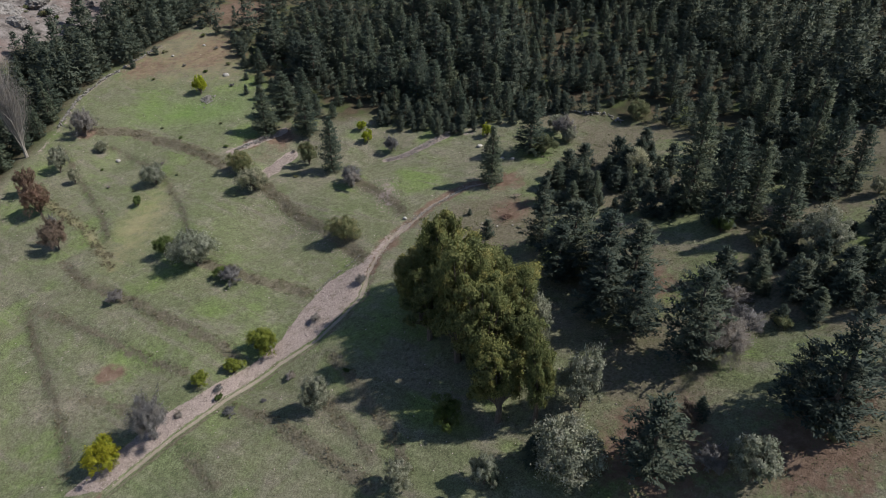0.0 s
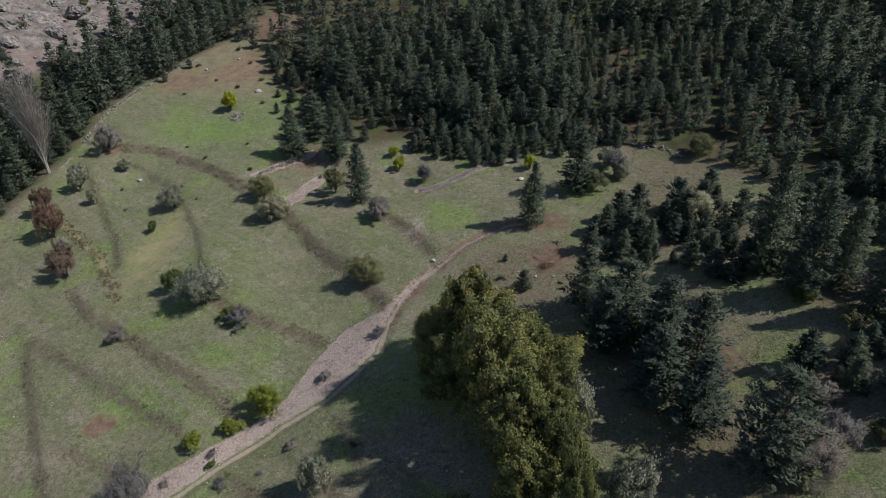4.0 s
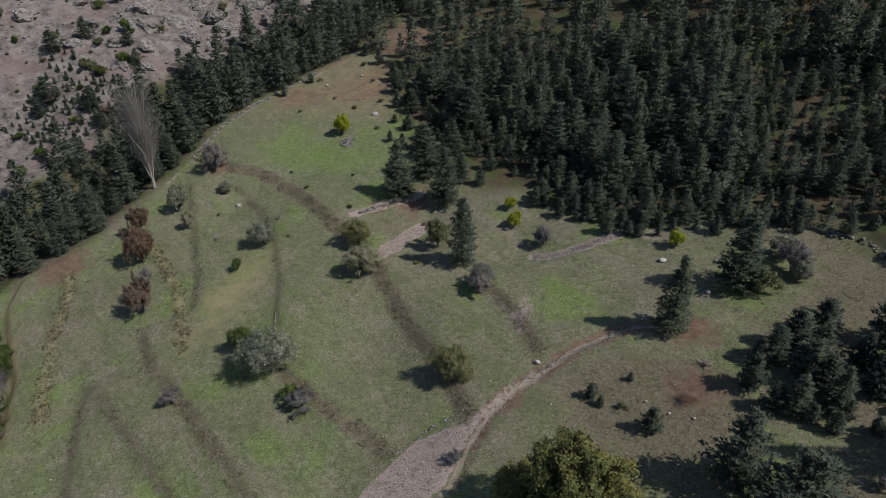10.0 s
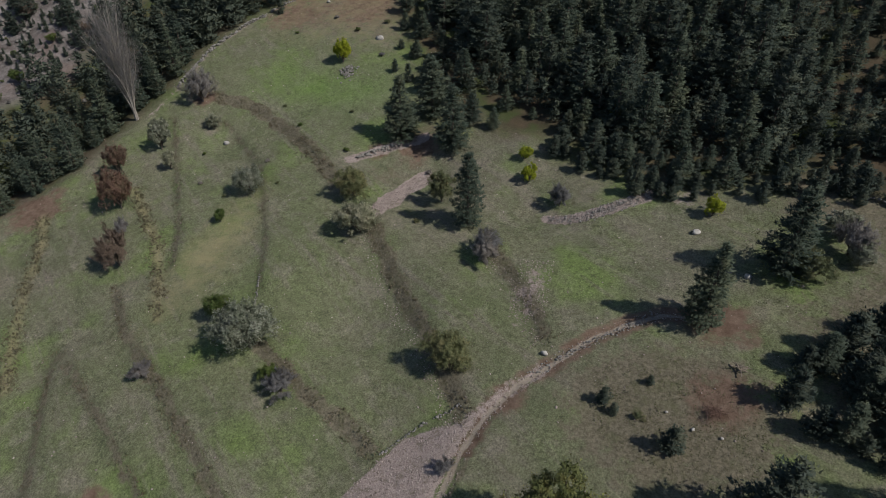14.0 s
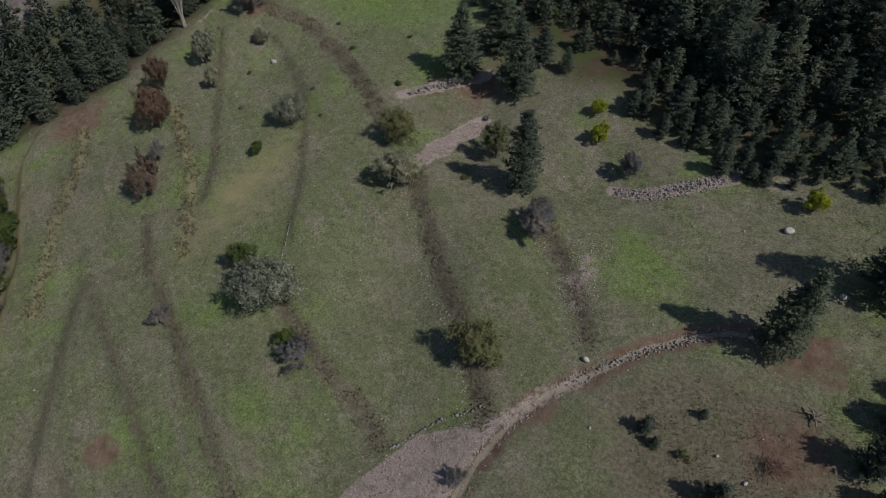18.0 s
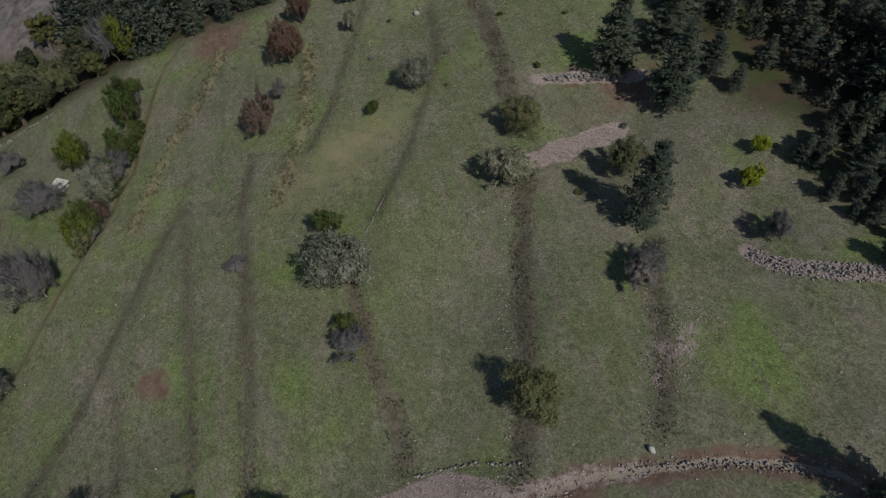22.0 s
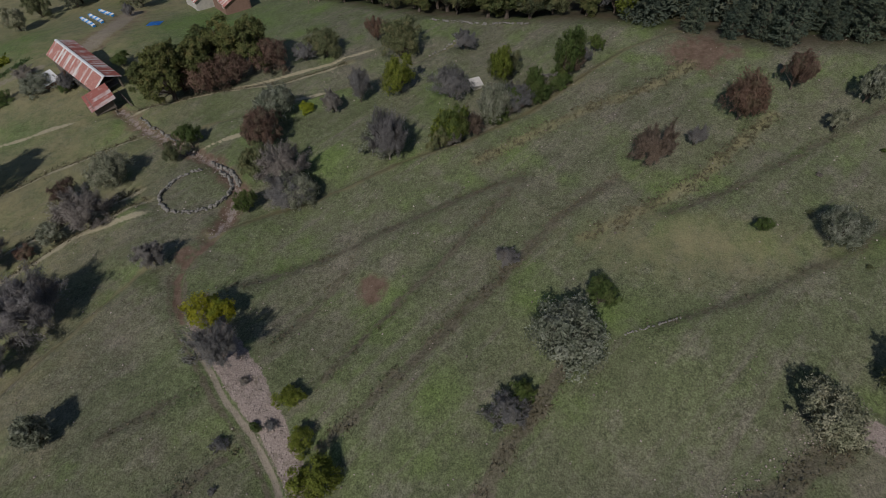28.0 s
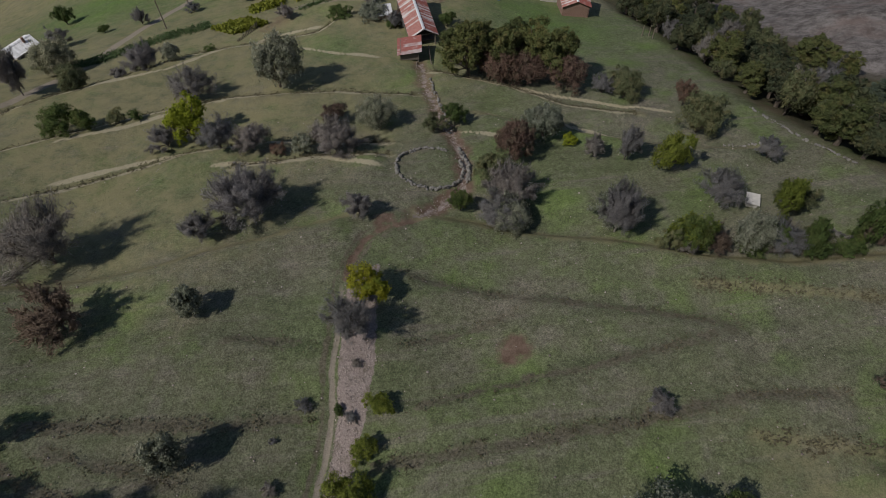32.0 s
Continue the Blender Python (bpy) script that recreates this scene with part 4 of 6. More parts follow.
HAZ = [
    (-90.0, 22.5, 12.6, 6.3), (-94.9, 25.5, 12.5, 6.4), (-99.9, 28.9, 11.7, 6.4), (-101.5, 33.2, 11.7, 6.4), (-91.7, 16.5, 8.9, 4.9), (-94.4, 21.6, 11.5, 5.4),
    (-99.6, 24.9, 11.1, 5.5),
]

KINDS = {
    "green": ("green_shrub", "round leafy green shrub growing on the grass terrace", "shrub", "shrubs of the hillside"),
    "olive": ("olive_shrub", "dull olive-green shrub with dense small leaves", "shrub", "shrubs of the hillside"),
    "oak": ("oak_shrub", "rounded grey-green oak shrub on dry grass", "shrub", "shrubs of the hillside"),
    "grey": ("thorn_shrub", "dark grey thorny shrub nearly without leaves", "shrub", "shrubs of the hillside"),
    "bare": ("bare_fruit_tree", "leafless fruit tree with pale grey twigs", "tree", "fruit trees on the terraces"),
    "brown": ("brown_shrub", "brown withered shrub on the field bank", "shrub", "shrubs of the hillside"),
    "rust": ("rust_shrub", "rust-red autumn shrub with dense leaves", "shrub", "autumn shrubs"),
    "pale": ("whitebeam_tree", "small round tree with pale whitish leaves among dark pines", "tree", ""),
    "fresh": ("spindle_shrub", "fresh yellow-green shrub in early autumn leaf", "shrub", "yellow-green shrubs"),
    "lime": ("lime_shrub", "bright lime-green shrub in autumn leaf", "shrub", "autumn shrubs"),
    "yellow": ("yellow_shrub", "yellow autumn shrub beside the stony strip", "shrub", "autumn shrubs"),
    "big": ("walnut_tree", "tall broad tree with dull green leaves turning yellow", "tree", "walnut trees by the path"),
    "hazel": ("hazel_tree", "tall dark green hazel tree behind the barn", "tree", "hazel trees by the barn"),
}
BIG += [(2.5, 66.5, 12, 8.5), (6.5, 65.0, 12, 8.5), (-3.0, 71.0, 11, 8.0), (5.0, 57.0, 12, 8.0), (3.0, 74.5, 12, 8.5), (8.8, 55.5, 11, 7.5), (9.5, 66.0, 11, 7.5), (-1.5, 76.5, 10, 7.5)]
PALE = [(33.6, 99.8, 3.8, 6.2)]
ORCHARD = (("pale", PALE), ("yellow", YEL), ("grey", GREY), ("green", GRN), ("oak", OAK), ("olive", OLIVE), ("rust", RUST), ("brown", BROWN), ("fresh", FRESH), ("lime", LIME), ("big", BIG), ("bare", GREYB), ("hazel", HAZ))
for kind, places in ORCHARD:
    name, label, category, group = KINDS[kind]
    for i, (x, y, h, w) in enumerate(places):
        tall = 0.8 if math.hypot(x + 95, y + 9) < 14 else 0.95 if kind == "hazel" else (1.0, 1.25, 0.85, 1.15, 0.95)[i % 5] if kind == "big" else 1.2 if y > 75 or h < 2 else 1.5
        wide = 1.25 if kind == "hazel" else 0.9 if kind == "big" else 1.0 if y > 75 else 1.1
        kit = SHRUB[kind + "_wide"] if w > 5.2 and kind + "_wide" in SHRUB else SHRUB[kind]
        kit[i % len(kit)].plant(name, x, y, h * tall, w * wide, label, category, group, turn=(i * 67) % 360)
for i, (x, y, h, w) in enumerate(CON):
    FINE[i % 3].plant("spruce_tree", x, y, h, max(w * 1.3, 0.42 * h), "slender dark green spruce at the forest edge", "tree", "spruce trees", turn=i * 71 % 360)
for i, (x, y, h, w) in enumerate(PINE_PLACES):
    PINE[i % 3].plant("pine_tree", x, y, h * 0.88, w * 1.35, "broad dark blue-green pine with a ragged crown", "tree", "pine trees", turn=i * 53 % 360)

for i, (x, y, h) in enumerate(((7.2, 89.0, 3.4), (0.4, 93.2, 2.2), (1.6, 92.2, 1.6), (4.6, 96.2, 1.3))):
    YOUNG[i % 3].plant("young_pine", x, y, h, h * 0.85, "young dark pine on the heath below the path", "tree", "young pines", turn=i * 80)

# ---- forest ----
rng = np.random.default_rng(77)
spots = []
cells = {}


def free(x, y, gap):
    cx, cy = int(x // 5), int(y // 5)
    for a in (-1, 0, 1):
        for b in (-1, 0, 1):
            for px, py in cells.get((cx + a, cy + b), ()):
                if (px - x) ** 2 + (py - y) ** 2 < gap * gap:
                    return False
    cells.setdefault((cx, cy), []).append((x, y))
    return True


def scatter(count, xr, yr, gap, keep):
    px, py = rng.uniform(*xr, count), rng.uniform(*yr, count)
    ok = keep(px, py)
    return [(x, y) for x, y in zip(px[ok], py[ok]) if free(x, y, gap)]


def in_forest(x, y):
    f = behind_front(x, y)
    clear = (np.hypot(x + 63, y - 207) > 10) & (np.hypot((x - 38) / 1.6, y - 124) > 5.0) & (np.hypot(x - 52, y - 111) > 5)
    return (f > 0.5) & clear & (along(x, y, RIM)[0] > 2)


def in_ravine(x, y):
    d, side, _ = along(x, y, RIM)
    return (side > 0) & (d > 2.5) & (d < 26 + 5 * wave(x, y, 4.0, 1)) & (y > 96)


def in_wood(x, y):
    """The leafy wood in the lower ravine."""
    d, side, _ = along(x, y, RIM)
    return (side > 0) & (d > 2.5) & (d < 24 + 5 * wave(x, y, 6.0, 1)) & (y <= 98) & (y > 14)


def on_scree(x, y):
    d, side, _ = along(x, y, RIM)
    return (side > 0) & (d > 20)


near = scatter(4200, (-75, 75), (92, 185), 3.4, in_forest)
near += scatter(1500, (-140, -72), (96, 260), 3.4, in_ravine)
near.sort(key=lambda p: math.hypot(p[0] + 20, p[1] - 110))
far = near[290:] + scatter(1500, (75, 200), (50, 150), 5.0, in_forest) + scatter(4200, (-150, 190), (150, 420), 5.0, in_forest)
for i, (x, y) in enumerate(near[:290]):
    front = float(behind_front(np.array([x]), np.array([y]))[0])
    h = (rng.uniform(8.0, 12.5) if rng.random() < 0.6 else rng.uniform(4.5, 8.0)) if front > 7 or x < -75 else rng.uniform(2.0, 6.5)
    h *= 0.62 if x > 18 else 1.0
    kit = PINE if rng.random() < (0.1 if x < -75 else 0.5) else CONIFER
    kit[i % len(kit)].plant("forest_spruce", x, y, h, h * (rng.uniform(0.42, 0.55) if x < -75 else rng.uniform(0.52, 0.7)) + 0.8, "dark green spruce standing among the forest", "tree", "forest trees", turn=float(rng.uniform(0, 360)))
low = [conifer(s, 12, 8.0, 11, 7, 5, 4, 0.46, power=p, ragged=0.3)[1] for s, p in ((201, 1.2), (202, 0.95), (203, 1.3), (204, 1.05))]
FV, FF, FN, base = [], [], [], 0
for i, (x, y) in enumerate(far):
    V, Q, out = low[i % 4]
    h = rng.uniform(8, 13) if rng.random() < 0.7 else rng.uniform(5, 8)
    t = rng.uniform(0, 6.28)
    s, wide = h / 12, h / 12 * rng.uniform(0.95, 1.3)
    R = np.array([[math.cos(t) * wide, -math.sin(t) * wide, 0], [math.sin(t) * wide, math.cos(t) * wide, 0], [0, 0, s]])
    FV.append(V @ R.T + np.array([x, y, float(land_z(x, y))]))
    FF.append(Q + base)
    FN.append(out @ R.T)
    base += len(V)
small = [conifer(s, 12, 8.5, 8, 5, 3, 3, 0.75, power=0.8, ragged=0.45)[1] for s in (211, 212, 213)]
for i, (x, y) in enumerate(scatter(5200, (-40, 95), (100, 200), 2.3, lambda x, y: in_forest(x, y) & ((x > 14) | (behind_front(x, y) > 6)))[:1300]):
    V, Q, out = small[i % 3]
    t, h = rng.uniform(0, 6.28), rng.uniform(2.2, 5.5)
    R = np.array([[math.cos(t), -math.sin(t), 0], [math.sin(t), math.cos(t), 0], [0, 0, 1.0]]) * h / 12
    FV.append(V @ R.T + np.array([x, y, float(land_z(x, y))]))
    FF.append(Q + base)
    FN.append(out @ R.T)
    base += len(V)
tagged(new("far_forest", crown_sheet("far_forest", np.concatenate(FV), np.concatenate(FF), np.concatenate(FN), LEAF["pine"])), "dense dark spruce forest covering the upper slope", "forest", kind="stuff")
for i, (x, y) in enumerate(scatter(1500, (-185, -90), (14, 98), 3.7, in_wood)):
    kind = ("dark", "hazel", "dark", "hazel", "grey", "dark", "olive")[int(rng.integers(0, 7))]
    w = rng.uniform(4.5, 8.0)
    SHRUB[kind][i % len(SHRUB[kind])].plant("ravine_tree", x, y, w * rng.uniform(0.9, 1.25), w, "dense dull green tree in the wooded ravine", "tree", "trees of the ravine", turn=float(rng.uniform(0, 360)))
for i, (x, y) in enumerate(scatter(1300, (-205, -100), (115, 260), 3.0, on_scree)[:290]):
    kind = ("olive", "green", "grey", "olive", "brown", "green")[int(rng.integers(0, 6))]
    w = 0.8 + 3.6 * rng.uniform(0, 1) ** 2.4
    SHRUB[kind][i % len(SHRUB[kind])].plant("scree_shrub", x, y, w * 0.7, w, "low dull green shrub on the grey scree", "shrub", "shrubs on the scree", turn=float(rng.uniform(0, 360)))
for row in range(9):
    for k in range(11):
        x, y = -121 - row * 2.8 - k * 0.5 + rng.uniform(-0.5, 0.5), 139 + k * 2.5 + row * 0.5 + rng.uniform(-0.6, 0.6)
        h = rng.uniform(1.2, 2.6)
        YOUNG[k % 3].plant("young_spruce", x, y, h, h * 0.62, "young spruce planted in rows on the scree", "tree", "young planted spruces", turn=k * 40)
for x, y, h in ((-141.6, 155, 7), (-140, 150, 5), (-126.7, 153.4, 6), (-128, 155.5, 5), (-150, 168, 6), (-127, 172, 4), (-121, 150, 5), (-146, 176, 6), (-134, 178, 5)):
    PINE[int(h) % 3].plant("pine_tree", x, y, h, h * 0.9, "broad dark blue-green pine with a ragged crown", "tree", "pine trees", turn=h * 50)
SHRUB["poplar"][0].plant("poplar_tree", -94.5, 133.7, 24, 7.5, "bare grey poplar with upright twigs at the field corner", "tree", "")
for i in range(15):
    f = i / 14
    x, y = -73.5 - 24.5 * f + rng.uniform(-1.2, 1.2) - 1.5, 75.5 + 21 * f + rng.uniform(-1.0, 1.0) - 2.0
    kind = ("olive", "grey", "green", "brown")[i % 4]
    w = rng.uniform(2.4, 4.2)
    SHRUB[kind][i % len(SHRUB[kind])].plant("hedge_shrub", x, y, w * rng.uniform(0.8, 1.2), w, "leafy shrub in the hedge below the field edge", "shrub", "hedge shrubs", turn=i * 61)


for i, (x, y) in enumerate(((-51, 163), (-49, 168), (-53, 170), (-47, 160), (-56, 177), (-51, 177), (-60, 186), (-66, 191), (-49, 155), (-45, 152), (-58, 192), (-72, 196), (-84, 172), (-80, 179))):
    YOUNG[i % 3].plant("young_pine", x, y, 2.0 + (i * 7) % 5 * 0.55, 1.9 + (i * 5) % 4 * 0.4, "young dark pine on the upper meadow", "tree", "young pines", turn=i * 47)


def in_thicket(x, y):
    a = (np.hypot((x - 25) / 10, (y - 97) / 7) < 1) | (np.hypot((x - 45) / 12, (y - 63) / 9) < 1) | (np.hypot((x - 36) / 9, (y - 92) / 9) < 1) | (np.hypot((x - 52) / 9, (y - 95) / 9) < 1) | (np.hypot((x - 31) / 11, (y - 108) / 5) < 1)
    return a & (wave(x, y, 3.0, 6) > -0.45)


for i, (x, y) in enumerate(scatter(600, (12, 64), (50, 108), 1.9, in_thicket)):
    h = rng.uniform(1.8, 5.6)
    YOUNG[i % 3].plant("young_pine", x, y, h, h * rng.uniform(0.75, 1.0), "young dark pine in the thicket below the forest", "tree", "young pines", turn=float(rng.uniform(0, 360)))
for i, (x, y) in enumerate(scatter(700, (-14, 26), (122, 142), 1.7, lambda x, y: (behind_front(x, y) > -3.2) & (behind_front(x, y) < 8))):
    h = rng.uniform(1.4, 4.2)
    YOUNG[i % 3].plant("young_pine", x, y, h, h * rng.uniform(0.7, 0.95), "young dark pine in the dense forest edge", "tree", "young pines", turn=float(rng.uniform(0, 360)))
for i, (x, y) in enumerate(scatter(60, (16, 62), (40, 118), 5.0, lambda x, y: (behind_front(x, y) < 1) & (np.hypot(x - 11, y - 98) > 9))):
    kind = ("grey", "olive", "oak", "brown", "green")[int(rng.integers(0, 5))]
    w = rng.uniform(1.5, 4.2)
    SHRUB[kind][0].plant("slope_shrub", x, y, w * 0.75, w, "dull grey-green shrub between the pines", "shrub", "shrubs between the pines", turn=float(rng.uniform(0, 360)))
for kind, x, y, h, w in (("oak", -141.8, -17.5, 7, 8), ("grey", -132.6, -14.5, 3, 3.5), ("oak", -144.8, -40, 8, 9), ("olive", -138, -46, 7, 8), ("oak", -128, -44.4, 6, 7), ("oak", -90, -37.5, 8, 7.5), ("olive", -86, -39.5, 7.5, 6.5),
                         ("grey", -82, -45, 5, 6), ("grey", -96, -14, 2.2, 4.5), ("bare", -80, -23.5, 3, 3.5), ("green", -150, -30, 7, 8), ("olive", -147, -24, 6, 7), ("grey", -92.5, -1.5, 3.5, 3.5)):
    name, label, category, group = KINDS[kind]
    SHRUB[kind][0].plant(name, x, y, h, w, label, category, group, turn=x * 7)

# ---- stones, walls and buildings ----
STONE = Mat("field_stone", rough=0.9)
STONE.colour(STONE.mix(STONE.random(), STONE.mix(STONE.noise(3.0, 6), (0.1, 0.095, 0.085), (0.2, 0.19, 0.178)), (0.25, 0.235, 0.22)))
STONE.bump(STONE.noise(7.0, 5), 0.5, 0.04)
STONE = STONE.m
RUBBLE = Mat("rubble_stone", rough=0.92)
RUBBLE.colour(RUBBLE.mix(RUBBLE.island(), (0.163, 0.131, 0.119), (0.388, 0.328, 0.302)))
RUBBLE = RUBBLE.m


def stone_arrays(seed, detail=1):
    """One rough stone of about one metre."""
    r = np.random.default_rng(seed)
    bm = bmesh.new()
    bmesh.ops.create_icosphere(bm, subdivisions=detail, radius=0.5)
    for v in bm.verts:
        v.co *= 1 + float(r.uniform(-0.22, 0.22))
        v.co.z *= 0.72
    V = np.array([v.co[:] for v in bm.verts])
    F = np.array([[v.index for v in f.verts] for f in bm.faces])
    bm.free()
    return V, F


PALE_STONE = plain_material("pale_boulder_stone", (0.26, 0.245, 0.23), (0.46, 0.44, 0.41), 2.5)
STONES = [stone_arrays(s) for s in range(6)]
STONE_MESHES = [sheet("stone", V, F, STONE) for V, F in STONES]
BOULDER_MESHES = [sheet("boulder", *stone_arrays(s + 20, 2), PALE_STONE) for s in range(6)]
srng = np.random.default_rng(5)


def stone_at(parent, x, y, lift, size, name="stone", meshes=STONE_MESHES):
    ob = new(name, meshes[int(srng.integers(0, 6))])
    k = srng.uniform(0.75, 1.25, 3) * size
    ob.matrix_basis = Matrix.Translation((x, y, float(land_z(x, y)) + lift)) @ Euler((0, 0, srng.uniform(0, 6.28))).to_matrix().to_4x4() @ Matrix.Diagonal((*k, 1))
    if parent is not None:
        ob.parent = parent
    return ob


def stone_wall(line, width, height, size, count, label, name="stone_wall", group=""):
    """A dry-stone wall: a band of loose stones heaped along a line."""
    top = tagged(new(name), label, "stone wall", group)
    total = sum(math.dist(a, b) for a, b in zip(line, line[1:]))
    for _ in range(count):
        s = srng.uniform(0, total)
        for a, b in zip(line, line[1:]):
            n = math.dist(a, b)
            if s <= n:
                break
            s -= n
        f = min(1.0, s / n)
        off = float(np.clip(srng.normal() * 0.45, -1, 1)) * width / 2
        px, py = a[0] + (b[0] - a[0]) * f - (b[1] - a[1]) / n * off, a[1] + (b[1] - a[1]) * f + (b[0] - a[0]) / n * off
        stone_at(top, px, py, srng.uniform(0.02, 0.9) * height * (1 - abs(off) / width * 1.6) + size * 0.15, size * srng.uniform(0.6, 1.35))
    return top


stone_wall([(-11.8, 122.6), (-9.1, 122.5), (-6.3, 123.3), (-3.3, 125.0), (-0.8, 126.6), (2.2, 128.8)], 2.4, 0.25, 0.24, 300, "low tumbled wall of pale grey field stones", group="field walls")
stone_wall([(-45.7, 130.3), (-43.3, 132.7), (-40.4, 135.1), (-38.5, 137)], 1.0, 0.45, 0.4, 110, "short tumbled wall of grey stones below the spruces", group="field walls")
stone_wall([(-91.5, 143), (-92, 150), (-91.8, 157), (-89.5, 167), (-84, 177), (-80, 184)], 0.9, 0.7, 0.5, 260, "dry-stone wall along the rim of the ravine", group="field walls")
stone_wall([(-7.6, 95.0), (-4.5, 98.6), (-0.8, 101.9), (4.0, 105.9)], 1.3, 0.2, 0.2, 150, "line of loose stones along the upper side of the path", group="field walls")
stone_wall([(-48.4, 104.0), (-46.6, 100.5), (-45.4, 98.0)], 0.3, 0.15, 0.2, 50, "thin row of mossy stones on the terrace edge", group="field walls")
stone_wall([(22, 132), (28, 128.5), (33, 126), (36, 121)], 1.2, 0.5, 0.45, 90, "half-buried stone wall at the upper clearing", group="field walls")
stone_wall([(-20.5, 83.2), (-17.5, 87.6), (-13.8, 90.4)], 0.5, 0.2, 0.24, 60, "stone edging along the rubble strip", group="field walls")
stone_wall([(-71.5, 39.0), (-69.6, 43.2), (-66.5, 46.0)], 0.7, 0.6, 0.42, 70, "stone wall of the sunken lane beside the ring", group="field walls")
stone_wall([(-73.8, 35.0), (-78.5, 27.0), (-83.5, 19.0)], 0.6, 0.5, 0.4, 70, "stone edge of the sunken lane up to the barn", group="field walls")
ring_line = [(-64.6 + 4.9 * math.cos(a * math.pi / 12), 39.8 + 5.1 * math.sin(a * math.pi / 12)) for a in range(-11, 12)]
stone_wall(ring_line, 0.5, 0.6, 0.38, 230, "round dry-stone enclosure with grass inside", "stone_ring")
stone_wall([(-104, 66), (-106, 69), (-108.5, 71)], 1.0, 0.2, 0.4, 30, "scatter of pale stones beside the lower terrace", group="field walls")
stone_wall([(-118, 63.5), (-113.5, 74), (-111, 83)], 0.7, 0.4, 0.4, 90, "stone edge along the rim of the lower field", group="field walls")
heap = tagged(new("stone_heap"), "heap of grey stones under the yellow-green tree", "stone heap")
for _ in range(110):
    a, r = srng.uniform(0, 6.28), abs(srng.normal()) * 0.9
    stone_at(heap, -58.6 + r * 1.1 * math.cos(a), 154.0 + r * 1.5 * math.sin(a), max(0.0, 1.0 - r * 0.55) * srng.uniform(0.2, 1.0), srng.uniform(0.3, 0.6))
for x, y, size, text in ((-6.7, 98.3, 0.75, "pale boulder beside the path"), (7.5, 121.0, 1.1, "white boulder at the forest edge"), (-73.2, 132.2, 1.2, "flat white boulder on the upper terrace"),
                         (13.5, 113.5, 1.0, "grey boulder below the spruce"), (11.5, 114.2, 0.8, "grey boulder below the spruce"), (-57, 166, 1.6, "tall pale rock among young spruces"),
                         (9.0, 91.5, 0.4, "small pale boulder in the clearing"), (11.5, 91.0, 0.32, "small pale boulder in the clearing"), (6.5, 93.0, 0.3, "small pale boulder in the clearing"), (-75, 178, 0.9, "white boulder on the dry slope"), (-68, 184, 0.8, "white boulder on the dry slope")):
    tagged(stone_at(None, x, y, 0.15, size, "boulder", BOULDER_MESHES), text, "boulder", "boulders")


def litter(name, spots, sizes, material, label, category, sink=0.1):
    """Many loose stones as one object."""
    VV, FF, n = [], [], 0
    zs = land_z(np.array([p[0] for p in spots]), np.array([p[1] for p in spots]))
    for i, (x, y) in enumerate(spots):
        V, F = LOW_STONES[i % 4]
        a, k = srng.uniform(0, 6.28), sizes[i]
        R = np.array([[math.cos(a), -math.sin(a), 0], [math.sin(a), math.cos(a), 0], [0, 0, 1]]) * k * srng.uniform(0.7, 1.3, 3)
        VV.append(V @ R.T + np.array([x, y, zs[i] + k * sink]))
        FF.append(F + n)
        n += len(V)
    return tagged(new(name, sheet(name, np.concatenate(VV), np.concatenate(FF), material)), label, category, kind="stuff")


def low_stone(seed):
    r = np.random.default_rng(seed)
    V = np.array([(1, 0, 0), (0, 1, 0), (-1, 0, 0), (0, -1, 0), (0.3, 0.3, 0.8), (-0.4, -0.2, 0.7), (0, 0, -0.5)]) * 0.5 * r.uniform(0.75, 1.25, (7, 3))
    F = np.array([(0, 1, 4), (1, 2, 5), (1, 5, 4), (2, 3, 5), (3, 0, 4), (3, 4, 5), (1, 0, 6), (2, 1, 6), (3, 2, 6), (0, 3, 6)])
    return V, F


LOW_STONES = [low_stone(s) for s in range(4)]


def band(line, half, count):
    out = []
    lengths = [math.dist(a, b) for a, b in zip(line, line[1:])]
    for _ in range(count):
        k = int(srng.choice(len(lengths), p=np.array(lengths) / sum(lengths)))
        (ax, ay), (bx, by) = line[k], line[k + 1]
        f, off = srng.uniform(0, 1), srng.uniform(-1, 1) * half
        nx, ny = -(by - ay) / lengths[k], (bx - ax) / lengths[k]
        out.append((ax + (bx - ax) * f + nx * off, ay + (by - ay) * f + ny * off))
    return out


wx, wy = srng.uniform(-47, -10, 46000), srng.uniform(50, 89, 46000)
ok = in_strip(wx, wy) + 0.35 * wave(wx, wy, 0.8, 2) > -0.15
rubble = list(zip(wx[ok], wy[ok]))
litter("rubble", rubble, srng.uniform(0.05, 1.0, len(rubble)) ** 4 * 0.2 + 0.05, RUBBLE, "loose pinkish-grey rubble covering the strip beside the path", "rubble")
rubble = band([(-11.8, 122.6), (-9.1, 122.5), (-6.3, 123.3), (-3.3, 125.0), (-0.8, 126.6), (2.2, 128.8)], 1.1, 1300) + band([(-45.7, 130.3), (-40.4, 135.1)], 0.8, 300) + band(STRIP_TOP, 1.4, 1100) + band([(-11, 113), (-10, 103)], 2.2, 500) + band(LANE, 1.2, 700) + band([(x - 1.4, y - 1.0) for x, y in BANKS[5]], 0.9, 520) + band([(x - 1.0, y - 0.7) for x, y in BANKS[7]], 1.0, 320) + band(PATH_LINE[12:], 0.8, 700)
litter("rubble", rubble, srng.uniform(0.2, 1.0, len(rubble)) ** 2 * 0.2 + 0.05, RUBBLE, "loose grey rubble on the upper strip and lanes", "rubble")
spread_x, spread_y = srng.uniform(-110, 30, 2600), srng.uniform(0, 190, 2600)
